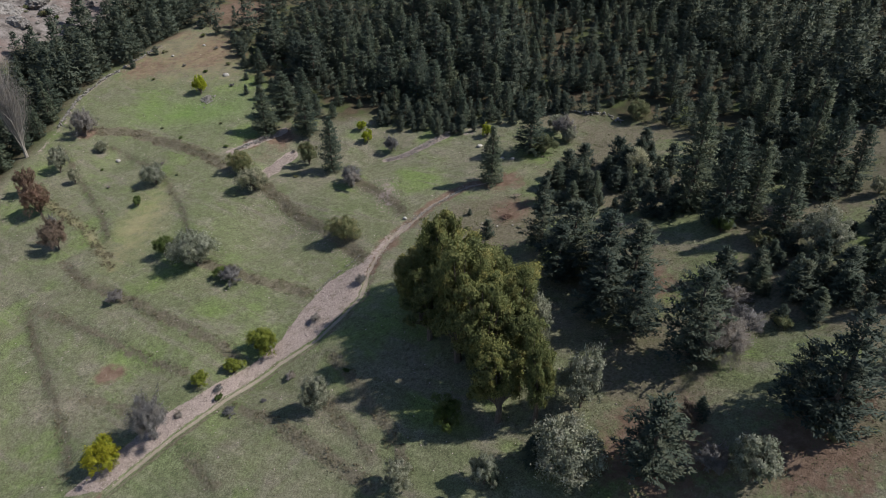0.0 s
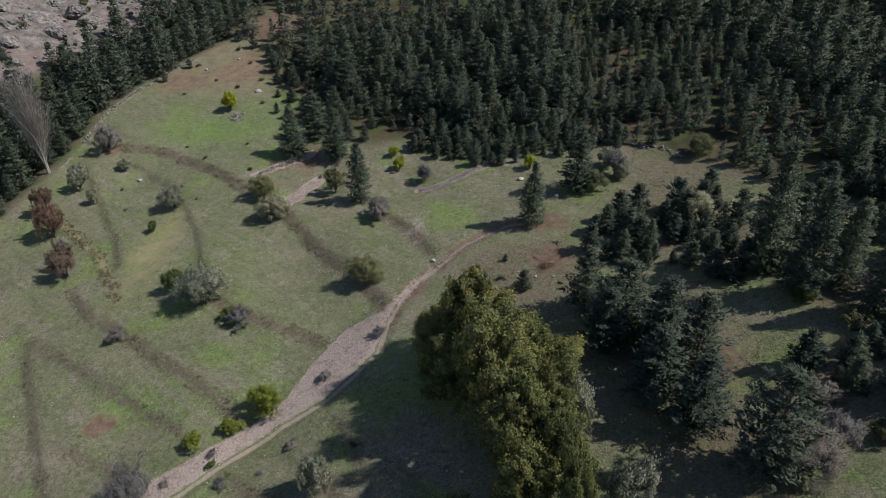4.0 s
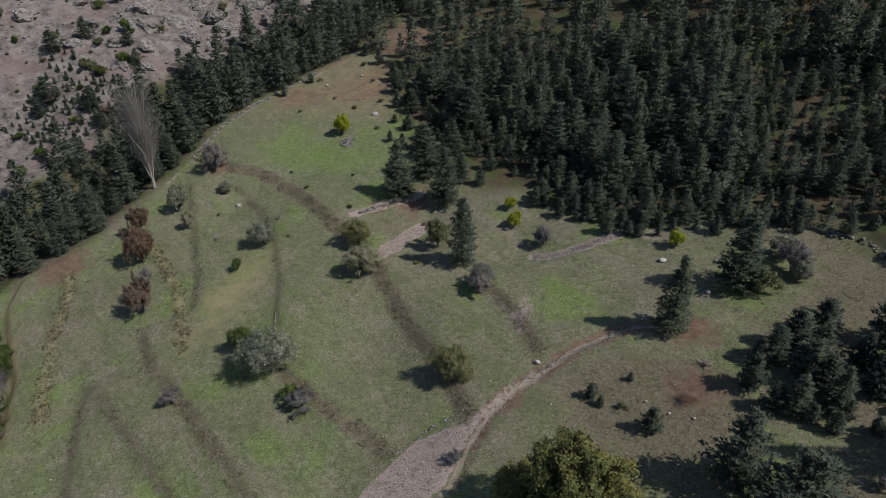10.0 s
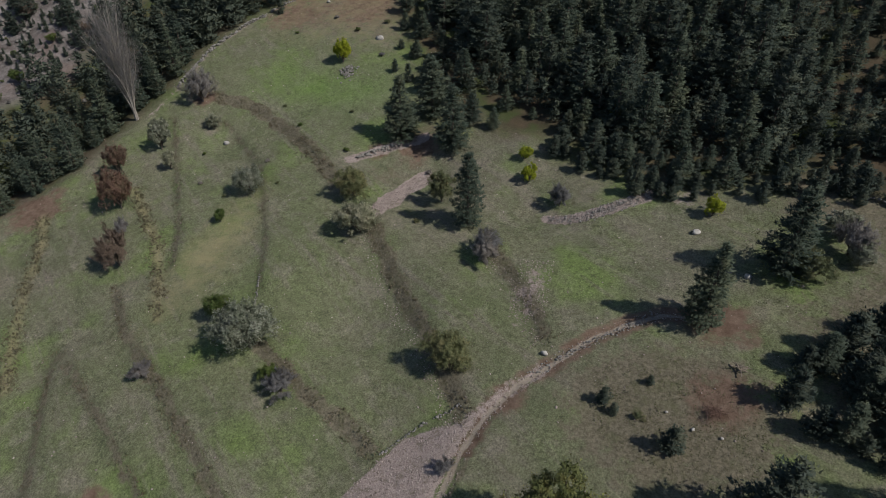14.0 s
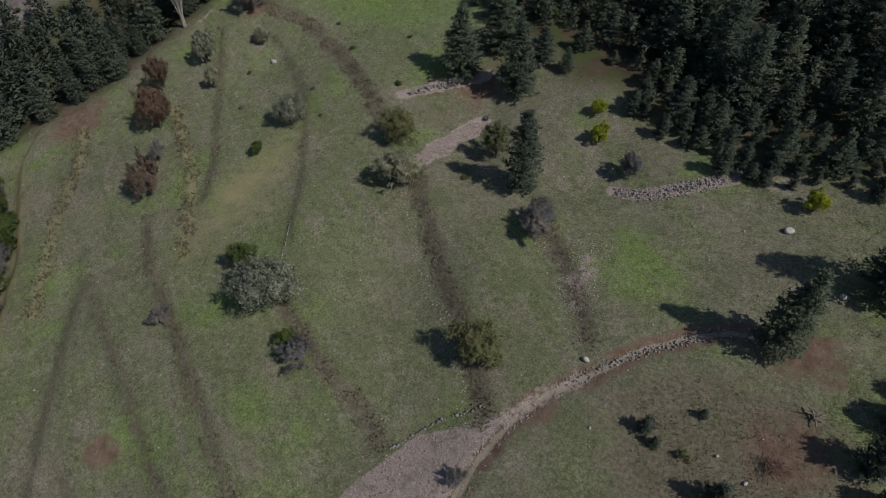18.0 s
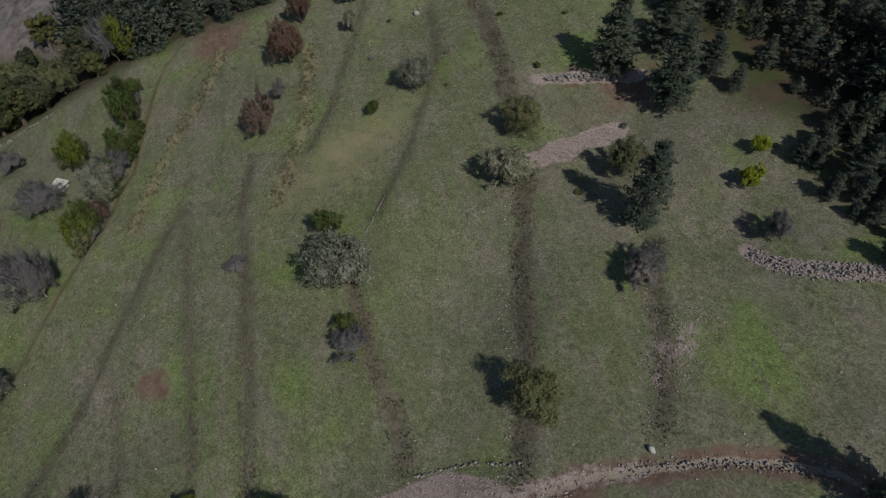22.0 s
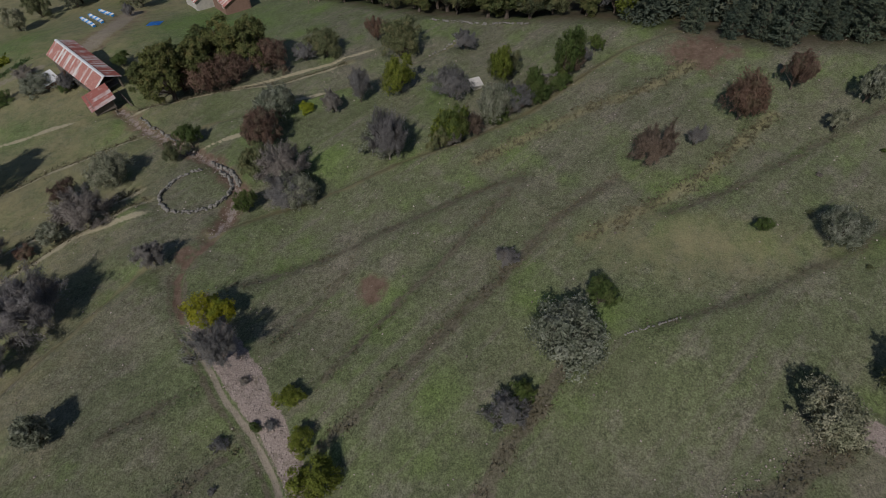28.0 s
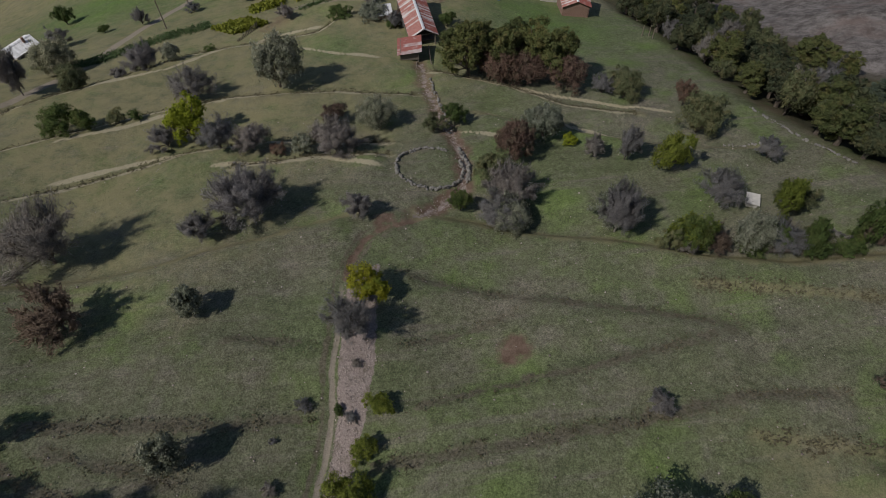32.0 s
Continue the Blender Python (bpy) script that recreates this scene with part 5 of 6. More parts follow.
litter("scattered_stones", list(zip(spread_x, spread_y)), srng.uniform(0.08, 0.28, 2600), RUBBLE, "small pale stones scattered over the grass", "stones")
rx, ry = srng.uniform(-230, -95, 6500), srng.uniform(100, 300, 6500)
ok = on_scree(rx, ry)
litter("scree_rocks", list(zip(rx[ok], ry[ok])), srng.uniform(0.2, 1.0, int(ok.sum())) ** 2.6 * 1.3, STONE, "grey broken rocks lying on the scree slope", "rocks")
CLIFF = plain_material("cliff_rock", (0.085, 0.078, 0.075), (0.29, 0.27, 0.258), 1.1, bump=0.8, dist=0.3)


def outcrop(x, y, sx, sy, sz, seed):
    """A jagged crag that stands out of the scree."""
    bm = bmesh.new()
    bmesh.ops.create_icosphere(bm, subdivisions=4, radius=1.0)
    for v in bm.verts:
        p = v.co * 1.7 + Vector((seed * 3.1, 0, seed))
        k = 1 + 0.35 * noise.noise(p) + 0.22 * abs(noise.noise(p * 2.7)) + 0.1 * noise.noise(p * 6)
        v.co *= k
    me = bpy.data.meshes.new("rock_outcrop")
    bm.to_mesh(me)
    bm.free()
    me.materials.append(CLIFF)
    ob = new("rock_outcrop", me)
    ob.matrix_basis = pose(x, y, float(land_z(x, y)) - sz * 0.25, 0, 12, seed * 40) @ Matrix.Diagonal((sx, sy, sz, 1))
    tagged(ob, "jagged grey rock outcrop on the scree slope", "rock", "rock outcrops")


for i, (x, y, s) in enumerate(((-135, 187, 5), (-128, 194, 6), (-142, 196, 5), (-124, 204, 5), (-150, 182, 4), (-120, 216, 6), (-158, 190, 5), (-133, 210, 5), (-128, 178, 3), (-113, 226, 6), (-146, 172, 3), (-165, 176, 4), (-138, 178, 3.5), (-122, 188, 4), (-131, 170, 2.6), (-127, 163, 2.2), (-134, 160, 1.8), (-140, 168, 2.4), (-124, 172, 2.4), (-150, 204, 5), (-118, 200, 4))):
    outcrop(x, y, s * 0.95, s * 0.6, s * 0.5, i)


def tufts(name, spots, height, cards, leaf, label, category, spread_r=0.3):
    """Low plants, each a few blades or leaf clusters, as one object."""
    r = np.random.default_rng(len(spots))
    p = np.asarray(spots)
    z = land_z(p[:, 0], p[:, 1])
    c = np.repeat(np.stack([p[:, 0], p[:, 1], z], 1), cards, 0)
    h = np.repeat(r.uniform(0.5, 1.4, len(p)) * height, cards)
    c[:, :2] += r.normal(size=(len(c), 2)) * spread_r * (h / height)[:, None]
    c[:, 2] += h * r.uniform(0.15, 0.9, len(c))
    V, Q = leaf_cards(r, c, height * 0.5)
    return tagged(new(name, sheet(name, V, Q, leaf)), label, category, kind="stuff")


LEAF["scrub"] = leaf_material("dry_scrub", (0.06, 0.054, 0.036), (0.185, 0.155, 0.112), (0.1, 0.104, 0.055))
LEAF["weed"] = leaf_material("field_weeds", (0.06, 0.07, 0.034), (0.13, 0.14, 0.07))
LEAF["straw"] = leaf_material("dry_straw", (0.1, 0.085, 0.05), (0.2, 0.175, 0.115))
spots = []
for line, power in zip(BANKS, BANK_GROWTH):
    n = sum(math.dist(a, b) for a, b in zip(line, line[1:]))
    spots += [(x, y) for x, y in band(line, 0.5 + 0.7 * power, int(n * 15.0 * max(0.12, power - 0.35))) if wave(np.array(x), np.array(y), 1.1, 3) + srng.uniform(-0.6, 0.6) > -0.2]
tufts("bank_scrub", spots, 0.22, 8, LEAF["scrub"], "dry brown scrub growing along the terrace banks", "scrub", 0.35)
spots = []
for line in TERRACES[:5] + TRACKS:
    n = sum(math.dist(a, b) for a, b in zip(line, line[1:]))
    spots += band(line, 1.2, int(n * 7))
tufts("dry_grass", spots, 0.3, 6, LEAF["straw"], "pale dry grass on the edges of the terraces", "grass", 0.35)
wx, wy = srng.uniform(-112, 40, 30000), srng.uniform(-30, 190, 30000)
ok = (behind_front(wx, wy) < 4) & (along(wx, wy, RIM)[1] < 0) & (wave(wx, wy, 9.0, 4) + srng.uniform(-0.7, 0.7, 30000) > 0.45)
tufts("field_weeds", list(zip(wx[ok], wy[ok])), 0.11, 8, LEAF["weed"], "low dark weeds and tussocks scattered over the meadow", "weeds", 0.3)
wx, wy = srng.uniform(-112, 14, 26000), srng.uniform(-34, 190, 26000)
ok = (behind_front(wx, wy) < 0) & (along(wx, wy, RIM)[1] < 0) & (wave(wx, wy, 6.0, 8) + srng.uniform(-0.8, 0.8, 26000) > 0.15)
tufts("dry_tussocks", list(zip(wx[ok], wy[ok])), 0.12, 6, LEAF["straw"], "pale dry grass tussocks scattered over the meadow", "grass", 0.3)
wx, wy = srng.uniform(-3, 64, 5200), srng.uniform(36, 130, 5200)
ok = (wave(wx, wy, 4.5, 6) > -0.45) & (behind_front(wx, wy) < 6) & ((wx > 14) | (np.hypot((wx - 7) / 9, (wy - 94) / 7) < 1))
tufts("undergrowth", list(zip(wx[ok], wy[ok])), 0.15, 14, LEAF["weed"], "dark undergrowth between the pines and shrubs", "undergrowth", 0.5)
SMALL = [(-33, 131, 1.0), (-52, 142, 0.8), (-48, 131.5, 1.2), (-44.5, 126, 1.3), (-66, 142, 0.8), (-60, 137, 0.9), (-70, 120, 0.8), (-64, 118, 0.7), (-75, 128, 0.9), (-61, 127, 0.9), (-56, 122, 0.7),
         (-63, 168, 1.2), (-70, 172, 1.1), (-58, 172, 1.3), (-76, 165, 0.9), (-54, 160, 1.2), (-78, 180, 1.4), (-70, 190, 1.6), (-64, 182, 1.2), (-30, 118, 0.9), (-13, 64, 1.0), (-24, 62, 0.8), (4, 92, 1.2)]
for i, (x, y, s) in enumerate(SMALL):
    kind = ("grey", "olive", "green")[i % 3]
    SHRUB[kind][i % 2].plant("dwarf_shrub", x, y, s * 0.6, s * 1.15, "small dark shrub on the meadow", "shrub", "dwarf shrubs", turn=i * 50)


def part(name, bm, material, parent, label=""):
    me = bpy.data.meshes.new(name)
    bm.to_mesh(me)
    bm.free()
    me.materials.append(material)
    ob = new(name, me)
    ob.parent = parent
    return tagged(ob, label) if label else ob


def box(bm, x0, x1, y0, y1, z0, z1):
    vs = [bm.verts.new((x, y, z)) for z in (z0, z1) for x, y in ((x0, y0), (x1, y0), (x1, y1), (x0, y1))]
    for f in ((3, 2, 1, 0), (4, 5, 6, 7), (0, 1, 5, 4), (1, 2, 6, 5), (2, 3, 7, 6), (3, 0, 4, 7)):
        bm.faces.new([vs[i] for i in f])
    return bm


def boxed(name, material, parent, *dims, label=""):
    return part(name, box(bmesh.new(), *dims), material, parent, label)


def sheet_metal():
    m = Mat("rusted_roof_sheet", rough=0.55, metal=0.0, spec=0.4)
    rust = m.mix(m.noise(2.0, 5), (0.2, 0.06, 0.05), (0.34, 0.12, 0.1))
    pale = m.mix(m.noise(1.2, 5), (0.36, 0.32, 0.32), (0.52, 0.5, 0.51))
    c = m.mix(m.ramp(m.math("ADD", m.math("MULTIPLY", m.random(), 0.6), m.math("MULTIPLY", m.noise(0.45, 3), 0.9)), (0.5, 0.0), (0.72, 1.0)), pale, rust)
    c = m.mix(m.ramp(m.noise(0.7, 6, 0.7), (0.56, 0.0), (0.68, 0.7)), c, (0.44, 0.38, 0.37))
    m.colour(c)
    return m.m


ROOF_RUST = sheet_metal()
ROOF_PALE = plain_material("pale_roof_sheet", (0.55, 0.55, 0.58), (0.75, 0.75, 0.78), 1.5, rough=0.5)
PLANK = plain_material("weathered_planks", (0.12, 0.1, 0.085), (0.24, 0.21, 0.185), 3.0, stretch=(1, 1, 6))
RED_BOARD = plain_material("red_brown_boards", (0.16, 0.06, 0.04), (0.26, 0.11, 0.075), 3.0)
PLASTER = plain_material("pale_plaster", (0.45, 0.43, 0.41), (0.6, 0.57, 0.54), 1.2)
BRICK = plain_material("brown_block_wall", (0.2, 0.12, 0.095), (0.32, 0.21, 0.17), 5.0)
DARK_GLASS = Mat("window_glass", rough=0.1, spec=0.5)
DARK_GLASS.colour((0.02, 0.022, 0.025))
DARK_GLASS = DARK_GLASS.m
WHITE = plain_material("white_paint", (0.7, 0.7, 0.7), (0.8, 0.8, 0.8), 2.0, rough=0.5)
BLUE = plain_material("blue_tarpaulin", (0.02, 0.22, 0.75), (0.05, 0.36, 0.9), 1.5, rough=0.45)
POLE_WOOD = plain_material("pole_wood", (0.16, 0.13, 0.1), (0.28, 0.24, 0.2), 4.0)


def thing(name, x, y, turn, label, category, group="", z=None):
    top = new(name)
    top.matrix_basis = pose(x, y, float(land_z(x, y)) if z is None else z, 0, 0, turn)
    return tagged(top, label, category, group)


def wall(parent, along_x, at, a, b, z0, z1, openings, material, thick=0.25, name="wall", out=1):
    """A wall along x (or y) at the given offset; openings: (from, to, sill, head), in one row."""
    bm = bmesh.new()

    def piece(p, q, lo, hi):
        if along_x:
            box(bm, p, q, at - thick / 2, at + thick / 2, lo, hi)
        else:
            box(bm, at - thick / 2, at + thick / 2, p, q, lo, hi)
    edges = [a]
    for p, q, lo, hi in sorted(openings):
        piece(edges[-1], p, z0, z1)
        piece(p, q, z0, lo)
        piece(p, q, hi, z1)
        edges.append(q)
    piece(edges[-1], b, z0, z1)
    w = part(name, bm, material, parent)
    for p, q, lo, hi in openings:
        win = bmesh.new()
        for c in ((p, p + 0.08, lo, hi), (q - 0.08, q, lo, hi), (p + 0.08, q - 0.08, lo, lo + 0.08), (p + 0.08, q - 0.08, hi - 0.08, hi)):
            if along_x:
                box(win, c[0], c[1], at - 0.06, at + 0.06, c[2], c[3])
            else:
                box(win, at - 0.06, at + 0.06, c[0], c[1], c[2], c[3])
        f = part("window", win, WHITE, parent)
        pane = bmesh.new()
        if along_x:
            box(pane, p + 0.08, q - 0.08, at - 0.02, at + 0.02, lo + 0.08, hi - 0.08)
        else:
            box(pane, at - 0.02, at + 0.02, p + 0.08, q - 0.08, lo + 0.08, hi - 0.08)
        part("pane", pane, DARK_GLASS, f)
    return w


def sheet_panel(width, run, drop, ribs=4):
    """One ribbed roof sheet that runs down along y and falls by drop."""
    bm = bmesh.new()
    rows = []
    for j in (0, 1):
        for side in (0, -0.03):
            row = []
            for i in range(ribs * 2 + 1):
                x = width * (i / (ribs * 2) - 0.5) * 1.04
                row.append(bm.verts.new((x, run * j, -drop * j + (0.045 if i % 2 else 0.0) + side)))
            rows.append(row)
    top0, bot0, top1, bot1 = rows
    for i in range(ribs * 2):
        bm.faces.new((top0[i], top0[i + 1], top1[i + 1], top1[i]))
        bm.faces.new((bot1[i], bot1[i + 1], bot0[i + 1], bot0[i]))
        bm.faces.new((top1[i], top1[i + 1], bot1[i + 1], bot1[i]))
    return bm


def gable_roof(parent, length, width, eave, rise, material, over=0.5, pitch=0.45):
    roof = new("roof")
    roof.parent = parent
    n = int((length + 2 * over) / pitch)
    run = width / 2 + over
    drop = rise * run / (width / 2)
    me = None
    for side in (0, 180):
        for i in range(n):
            if me is None:
                bm = sheet_panel((length + 2 * over) / n, run, drop)
                me = bpy.data.meshes.new("roof_sheet")
                bm.to_mesh(me)
                bm.free()
                me.materials.append(material)
            ob = new("roof_sheet", me)
            x = -length / 2 - over + (i + 0.5) * (length + 2 * over) / n
            ob.matrix_basis = pose(x, 0, eave + rise + (0.012 if i % 2 else 0.0), 0, 0, side)
            ob.parent = roof
    cap = bmesh.new()
    L = length / 2 + over
    vs = [cap.verts.new(p) for p in ((-L, -0.3, eave + rise + 0.0), (-L, 0, eave + rise + 0.12), (-L, 0.3, eave + rise + 0.0), (L, -0.3, eave + rise + 0.0), (L, 0, eave + rise + 0.12), (L, 0.3, eave + rise + 0.0))]
    for f in ((0, 3, 4, 1), (1, 4, 5, 2), (0, 1, 2), (3, 5, 4), (0, 2, 5, 3)):
        cap.faces.new([vs[i] for i in f])
    part("ridge_cap", cap, ROOF_PALE, roof)
    return roof


def gable_end(parent, x, width, z0, eave, rise, material, thick=0.2, name="gable_wall"):
    bm = bmesh.new()
    ring = [(-width / 2, z0), (width / 2, z0), (width / 2, eave), (0, eave + rise - 0.05), (-width / 2, eave)]
    lo = [bm.verts.new((x - thick / 2, y, z)) for y, z in ring]
    hi = [bm.verts.new((x + thick / 2, y, z)) for y, z in ring]
    bm.faces.new(lo[::-1])
    bm.faces.new(hi)
    for i in range(5):
        bm.faces.new((lo[i], lo[(i + 1) % 5], hi[(i + 1) % 5], hi[i]))
    return part(name, bm, material, parent)


def planks(parent, x0, x1, y, z0, z1, count, material):
    """A row of upright boards along x."""
    w = (x1 - x0) / count
    for i in range(count):
        boxed("plank", material, parent, x0 + i * w + 0.015, x0 + (i + 1) * w - 0.015, y - 0.03, y + 0.03, z0, z1 - 0.08 * ((i * 7) % 3))


def barn():
    b = thing("barn", -95.9, 1.1, 60.2, "long timber barn under rusty and pale corrugated roof sheets", "barn", z=-22.8)
    gable_roof(b, 15.6, 5.0, 3.9, 1.5, ROOF_RUST, over=0.45)
    gable_end(b, -7.6, 4.8, -1.6, 3.9, 1.5, PLANK)
    planks(b, -7.5, 3.6, -2.4, -1.8, 3.8, 26, PLANK)
    planks(b, -7.5, 5.6, 2.4, -1.8, 3.8, 30, PLANK)
    for x in (-7.6, -3.8, 0, 3.8, 7.6):
        for y in (-2.4, 2.4):
            boxed("post", POLE_WOOD, b, x - 0.12, x + 0.12, y - 0.12, y + 0.12, -2.0, 3.85)
    boxed("loft_floor", PLANK, b, -7.5, 7.2, -2.3, 2.3, 1.9, 2.05)
    boxed("tie_beam", POLE_WOOD, b, 7.5, 7.7, -2.4, 2.4, 3.6, 3.85)
    return b


def raised_shed():
    s = thing("raised_shed", -86.9, 9.5, 49, "small log shed on posts under a rusty sheet roof", "shed", z=-20.6)
    for x in (-1.7, 1.7):
        for y in (-1.6, 1.6):
            boxed("post", POLE_WOOD, s, x - 0.12, x + 0.12, y - 0.12, y + 0.12, -1.2, 0.9)
    boxed("floor", PLANK, s, -1.95, 1.95, -1.85, 1.85, 0.9, 1.05)
    for i in range(6):
        z = 1.05 + i * 0.26
        for y in (-1.7, 1.7):
            boxed("log", PLANK, s, -2.05, 2.05, y - 0.11, y + 0.11, z, z + 0.24)
        for x in (-1.8, 1.8):
            boxed("log", PLANK, s, x - 0.11, x + 0.11, -1.59, 1.59, z, z + 0.24)
    roof = new("roof")
    roof.parent = s
    for i in range(5):
        ob = part("roof_sheet", sheet_panel(1.02, 4.7, 0.75), ROOF_RUST, roof)
        ob.matrix_basis = pose(-2.04 + i * 1.02, 2.35, 3.2 + (0.012 if i % 2 else 0), 0, 0, 180) @ Matrix.Diagonal((1, 1, 1, 1))
    boxed("ramp_rail", POLE_WOOD, s, 2.2, 4.8, 1.2, 1.32, 0.6, 0.75)
    return s


def lean_to():
    s = thing("lean_to", -93.3, -7.3, 150, "low shed with a white sheet roof and red-brown boards", "shed", z=-24.0)
    planks(s, -2.2, 2.2, -1.3, -0.4, 1.7, 12, RED_BOARD)
    planks(s, -2.2, 2.2, 1.3, -0.4, 2.1, 12, RED_BOARD)
    for x in (-2.15, 2.15):
        boxed("side_wall", RED_BOARD, s, x - 0.04, x + 0.04, -1.27, 1.27, -0.4, 1.65)
    roof = new("roof")
    roof.parent = s
    for i in range(5):
        ob = part("roof_sheet", sheet_panel(1.0, 3.3, 0.5), ROOF_PALE, roof)
        ob.matrix_basis = pose(-2.0 + i * 1.0, 1.65, 2.35 + (0.012 if i % 2 else 0), 0, 0, 180)
    return s


def house(x, y, turn, length, width, eave, rise, material, label, dish, name="house", roof=None):
    h = thing(name, x, y, turn, label, "house", "village houses")
    ops = [(p - 0.45, p + 0.45, eave - 1.9, eave - 0.7) for p in (-length * 0.3, 0.0, length * 0.3)]
    for y0 in (-width / 2, width / 2):
        wall(h, True, y0, -length / 2, length / 2, -3.0, eave, ops, material)
    for x0 in (-length / 2, length / 2):
        gable_end(h, x0, width - 0.26, -3.0, eave, rise, material)
    boxed("door", PLANK, h, 1.0, 1.9, width / 2 + 0.13, width / 2 + 0.19, -0.2, 1.9)
    gable_roof(h, length, width, eave, rise, roof or ROOF_RUST)
    boxed("chimney", BRICK, h, -length * 0.2 - 0.25, -length * 0.2 + 0.25, 0.5, 1.0, eave + 0.4, eave + rise + 0.9)
    if dish:
        bm = bmesh.new()
        bmesh.ops.create_uvsphere(bm, u_segments=16, v_segments=8, radius=0.55)
        bmesh.ops.delete(bm, geom=[v for v in bm.verts if v.co.z > -0.2], context="VERTS")
        bmesh.ops.solidify(bm, geom=bm.faces[:], thickness=0.03)
        d = part("satellite_dish", bm, WHITE, h, "white round dish")
        d.matrix_basis = pose(length / 2 - 0.6, width / 2 + 0.5, eave - 0.4, 60, 0, 160)
    return h


barn()
raised_shed()
lean_to()
house(-141.6, 0.5, 46.5, 9.0, 6.0, 4.6, 1.3, PLASTER, "pale plastered house with a rusty sheet roof", True)
house(-137.6, 10.6, 46.5, 8.5, 6.0, 4.4, 1.3, BRICK, "brown block house with a weathered sheet roof", False)
house(-34.0, -64.0, 15, 5.5, 4.5, 2.6, 1.0, PLASTER, "small pale house with a white sheet roof behind trees", False, "small_house", ROOF_PALE)

hut = thing("well_hut", -91.6, 76.4, 30, "small white concrete hut among shrubs", "hut")
boxed("body", PLASTER, hut, -0.85, 0.85, -0.7, 0.7, -0.5, 0.9)
boxed("slab", PLASTER, hut, -1.05, 1.05, -0.9, 0.9, 0.9, 1.05)

box_thing = thing("feed_trough", -94.2, -2.6, 60, "pale metal trough beside the barn", "trough")
boxed("body", ROOF_PALE, box_thing, -0.9, 0.9, -0.45, 0.45, 0, 0.6)


def beehive(x, y, turn, colour):
    h = thing("beehive", x, y, turn, "small wooden beehive painted blue and white", "beehive", "beehives in the garden")
    boxed("body", BLUE if colour else WHITE, h, -0.25, 0.25, -0.3, 0.3, 0.15, 0.65)
    boxed("lid", WHITE if colour else BLUE, h, -0.29, 0.29, -0.34, 0.34, 0.65, 0.75)
    boxed("stand", PLANK, h, -0.22, 0.22, -0.27, 0.27, -0.15, 0.15)


for (ax, ay), (bx, by), n in (((-131.5, -28.0), (-121.5, -16.2), 11), ((-134.0, -27.5), (-125.0, -16.7), 11), ((-138.0, -27.5), (-131.7, -18.9), 8)):
    for i in range(n):
        beehive(ax + (bx - ax) * i / (n - 1), ay + (by - ay) * i / (n - 1), 50 + (i * 13) % 17, (i * 5) % 3 != 0)


def tarpaulin(x, y, turn, lx, ly, height, label):
    """A crumpled plastic sheet, spread flat or laid over a heap."""
    bm = bmesh.new()
    nx, ny = 18, 12
    grid = []
    c, s = math.cos(radians(turn)), math.sin(radians(turn))
    z0 = float(land_z(x, y))
    for j in range(ny + 1):
        row = []
        for i in range(nx + 1):
            u, v = i / nx - 0.5, j / ny - 0.5
            px, py = u * lx, v * ly
            gz = float(land_z(x + px * c - py * s, y + px * s + py * c)) - z0
            dome = height * max(0.0, 1 - (2 * u) ** 4) * max(0.0, 1 - (2 * v) ** 4)
            row.append(bm.verts.new((px, py, gz + 0.06 + dome + 0.05 * noise.noise((u * 9, v * 7, 3.1)))))
        grid.append(row)
    for j in range(ny):
        for i in range(nx):
            bm.faces.new((grid[j][i], grid[j][i + 1], grid[j + 1][i + 1], grid[j + 1][i]))
    bmesh.ops.solidify(bm, geom=bm.faces[:], thickness=0.02)
    me = bpy.data.meshes.new("tarpaulin")
    bm.to_mesh(me)
    bm.free()
    me.materials.append(BLUE)
    ob = new("tarpaulin", me)
    ob.matrix_basis = pose(x, y, z0, 0, 0, turn)
    tagged(ob, label, "tarpaulin", "blue tarpaulins")


tarpaulin(-124.6, -2.5, 20, 4.6, 3.0, 0.05, "bright blue plastic sheet spread on the grass")
tarpaulin(-88.2, -69.2, 62, 13.0, 2.6, 0.6, "bright blue plastic sheet over a heap in the field")


def post(x, y, h, r, label, name, group, tilt=0.0):
    V, F = tube([(0, 0, -0.4), (0, 0, h * 0.5), (tilt, 0, h)], [r, r * 0.9, r * 0.75], 8)
    F.append(tuple(range(2 * 8, 3 * 8)))
    ob = new(name, mesh_of(name, V, F, POLE_WOOD))
    ob.matrix_basis = pose(x, y, float(land_z(x, y)))
    return tagged(ob, label, "post", group)


for x, y in ((-70.4, -53.4), (-60.5, -44.2)):
    post(x, y, 7.5, 0.14, "grey wooden utility pole beside the track", "utility_pole", "utility poles")
for i, (x, y) in enumerate(((-135.6, 31.3), (-136.8, 32.3), (-136.2, 33.6))):
    post(x, y, 2.8, 0.12, "pale bare post standing at the field edge", "pale_post", "pale posts", 0.2)

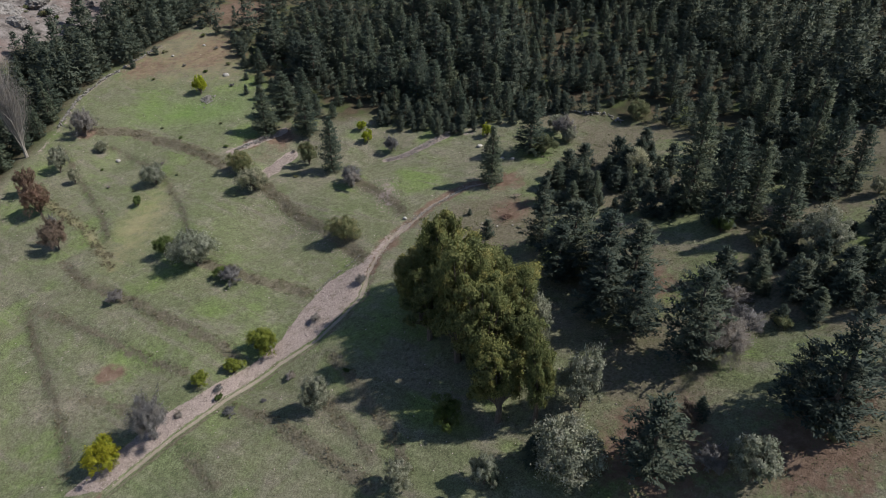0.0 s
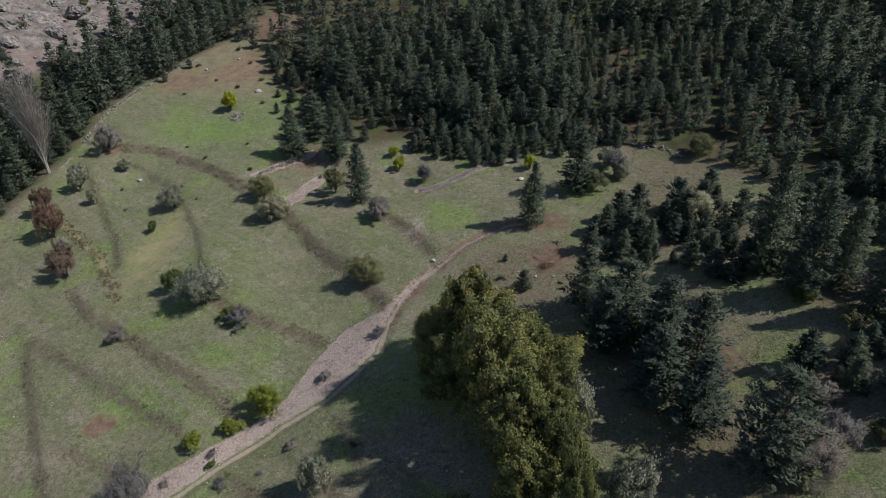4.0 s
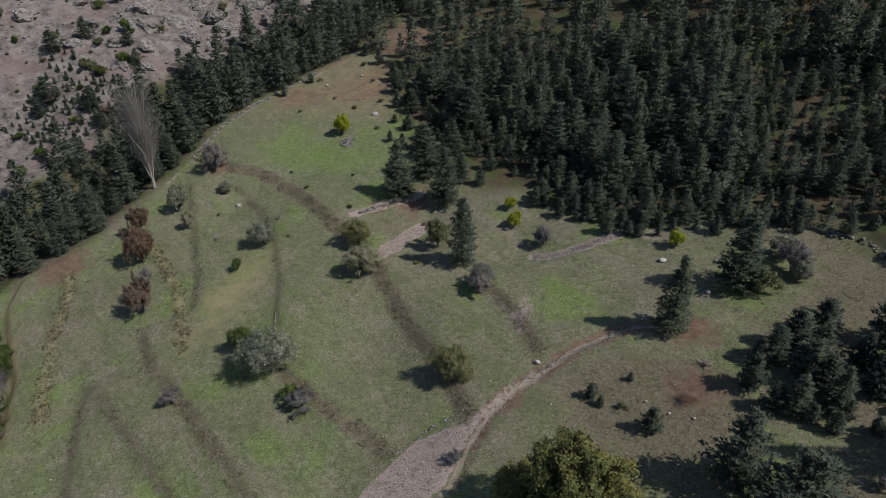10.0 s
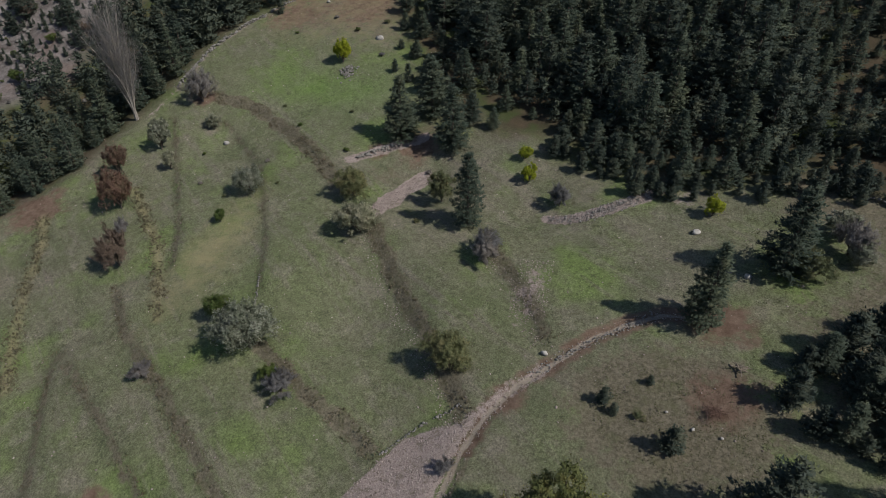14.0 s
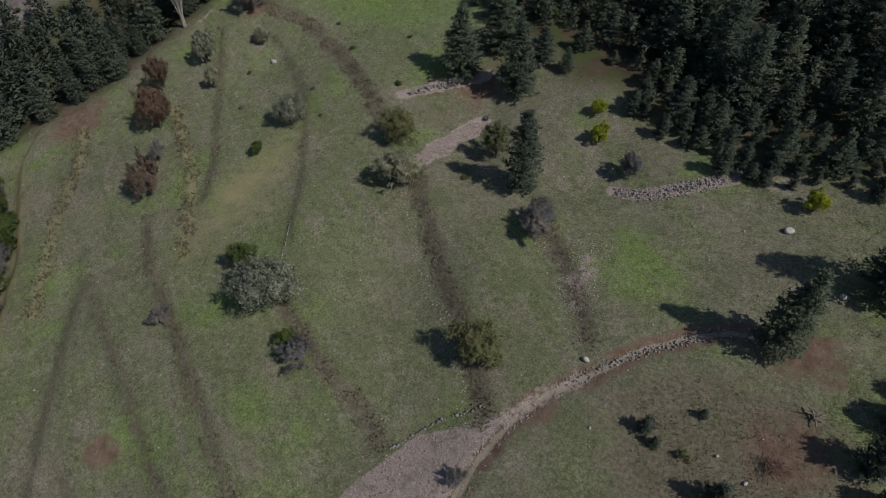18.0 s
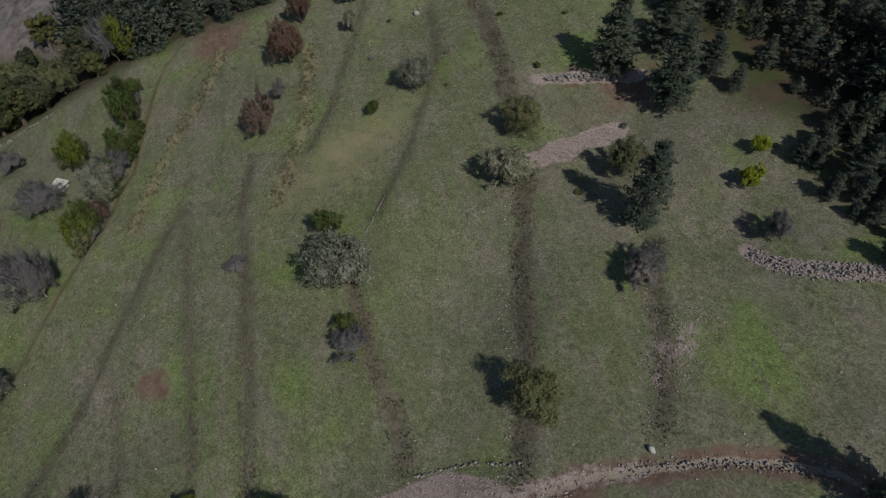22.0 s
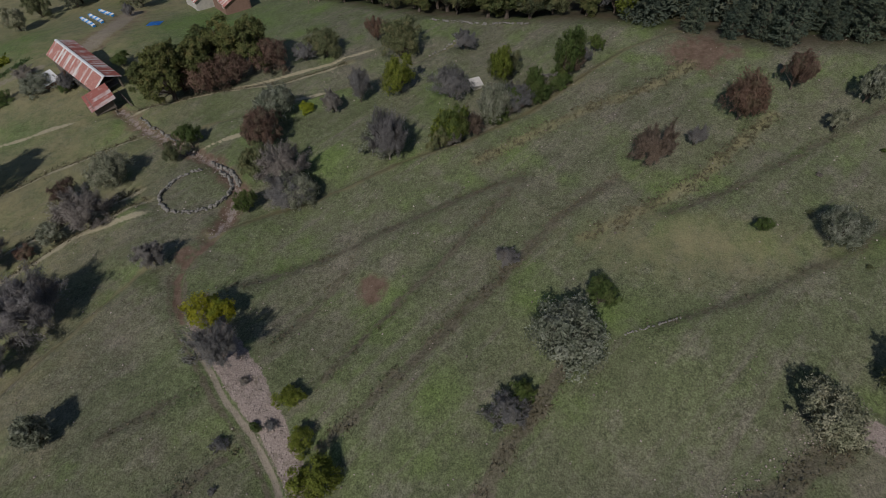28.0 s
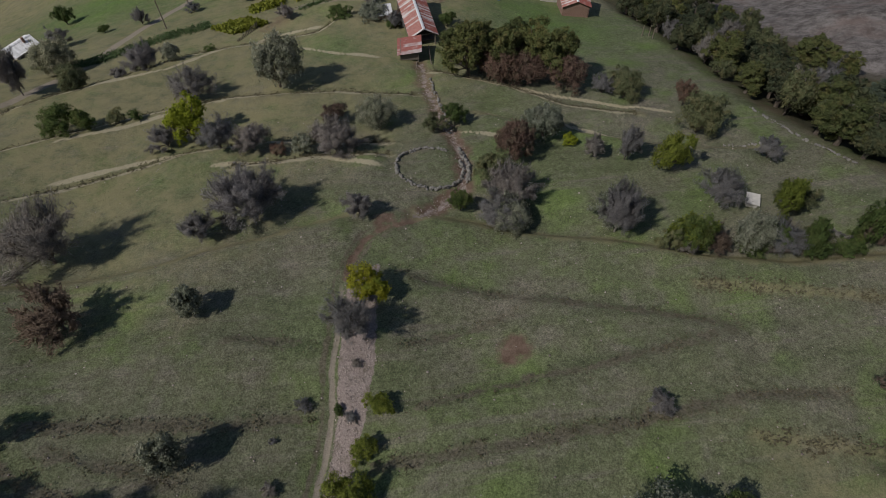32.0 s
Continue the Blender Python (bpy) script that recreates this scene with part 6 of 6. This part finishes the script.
fence = thing("plank_fence", -89.3, 12.6, 54, "leaning fence of grey weathered planks by the lane", "fence")
for i in range(9):
    boxed("slat", PLANK, fence, -2.6 + i * 0.6, -2.3 + i * 0.6, -0.03, 0.03, -0.3, 1.2 - 0.1 * (i % 3))
for z in (0.3, 0.85):
    boxed("rail", POLE_WOOD, fence, -2.7, 2.8, 0.03, 0.1, z, z + 0.09)
fence = thing("garden_fence", -70.5, -24.6, 20, "dark fence of stakes along the vegetable rows", "fence")
for i in range(14):
    boxed("slat", PLANK, fence, -3.4 + i * 0.5, -3.15 + i * 0.5, -0.03, 0.03, -0.3, 1.0 - 0.1 * (i % 3))


BRUSHWOOD = plain_material("brushwood", (0.1, 0.06, 0.045), (0.19, 0.12, 0.095), 5.0)


def stick_pile(x, y, count, length, radius, material, label, name):
    top = thing(name, x, y, 0, label, "wood pile")
    for i in range(count):
        r = np.random.default_rng(i)
        a, t = r.uniform(0, 6.28), r.uniform(0.2, 0.55)
        o = r.normal(size=2) * length * 0.25
        d = np.array([math.cos(a), math.sin(a), math.tan(t) * 0.4]) * length * r.uniform(0.6, 1.1) / 2
        V, F = tube([tuple(np.array([o[0], o[1], 0.35]) - d), tuple(np.array([o[0], o[1], 0.4]) + d)], [radius, radius * 0.6], 5)
        ob = new("stick", mesh_of("stick", V, F, material))
        ob.parent = top


stick_pile(10.7, 93.6, 60, 1.3, 0.03, BRUSHWOOD, "heap of reddish cut branches in the clearing", "brush_heap")
stick_pile(13.0, 99.4, 12, 1.1, 0.06, POLE_WOOD, "few pale logs piled in the clearing", "log_pile")

# vegetable rows
LEAF["corn"] = leaf_material("vegetable_leaves", (0.14, 0.16, 0.02), (0.3, 0.31, 0.05))
LEAF["cabbage"] = leaf_material("cabbage_leaves", (0.05, 0.09, 0.03), (0.15, 0.2, 0.09))
spots = []
for k in range(7):
    spots += band([(-67.0 - k * 0.25, -33.0 + k * 0.9), (-74.5 - k * 0.25, -31.2 + k * 0.9)], 0.25, 60)
tufts("bean_rows", spots, 0.9, 10, LEAF["corn"], "tall yellow-green bean rows in the garden", "vegetables", 0.3)
spots = band([(-78.5, -37.0), (-85.0, -34.0)], 1.6, 330) + band([(-88, -31.5), (-104, -26)], 0.8, 300)
tufts("maize_strip", spots, 0.9, 9, LEAF["corn"], "yellowing maize strip beside the garden", "vegetables", 0.35)
spots = band([(-38, -42), (-68, -37)], 2.2, 700) + band([(-84, -25), (-104, -20)], 0.5, 200)
tufts("vegetable_beds", spots, 0.4, 7, LEAF["cabbage"], "leafy vegetable beds on the lower terrace", "vegetables", 0.35)
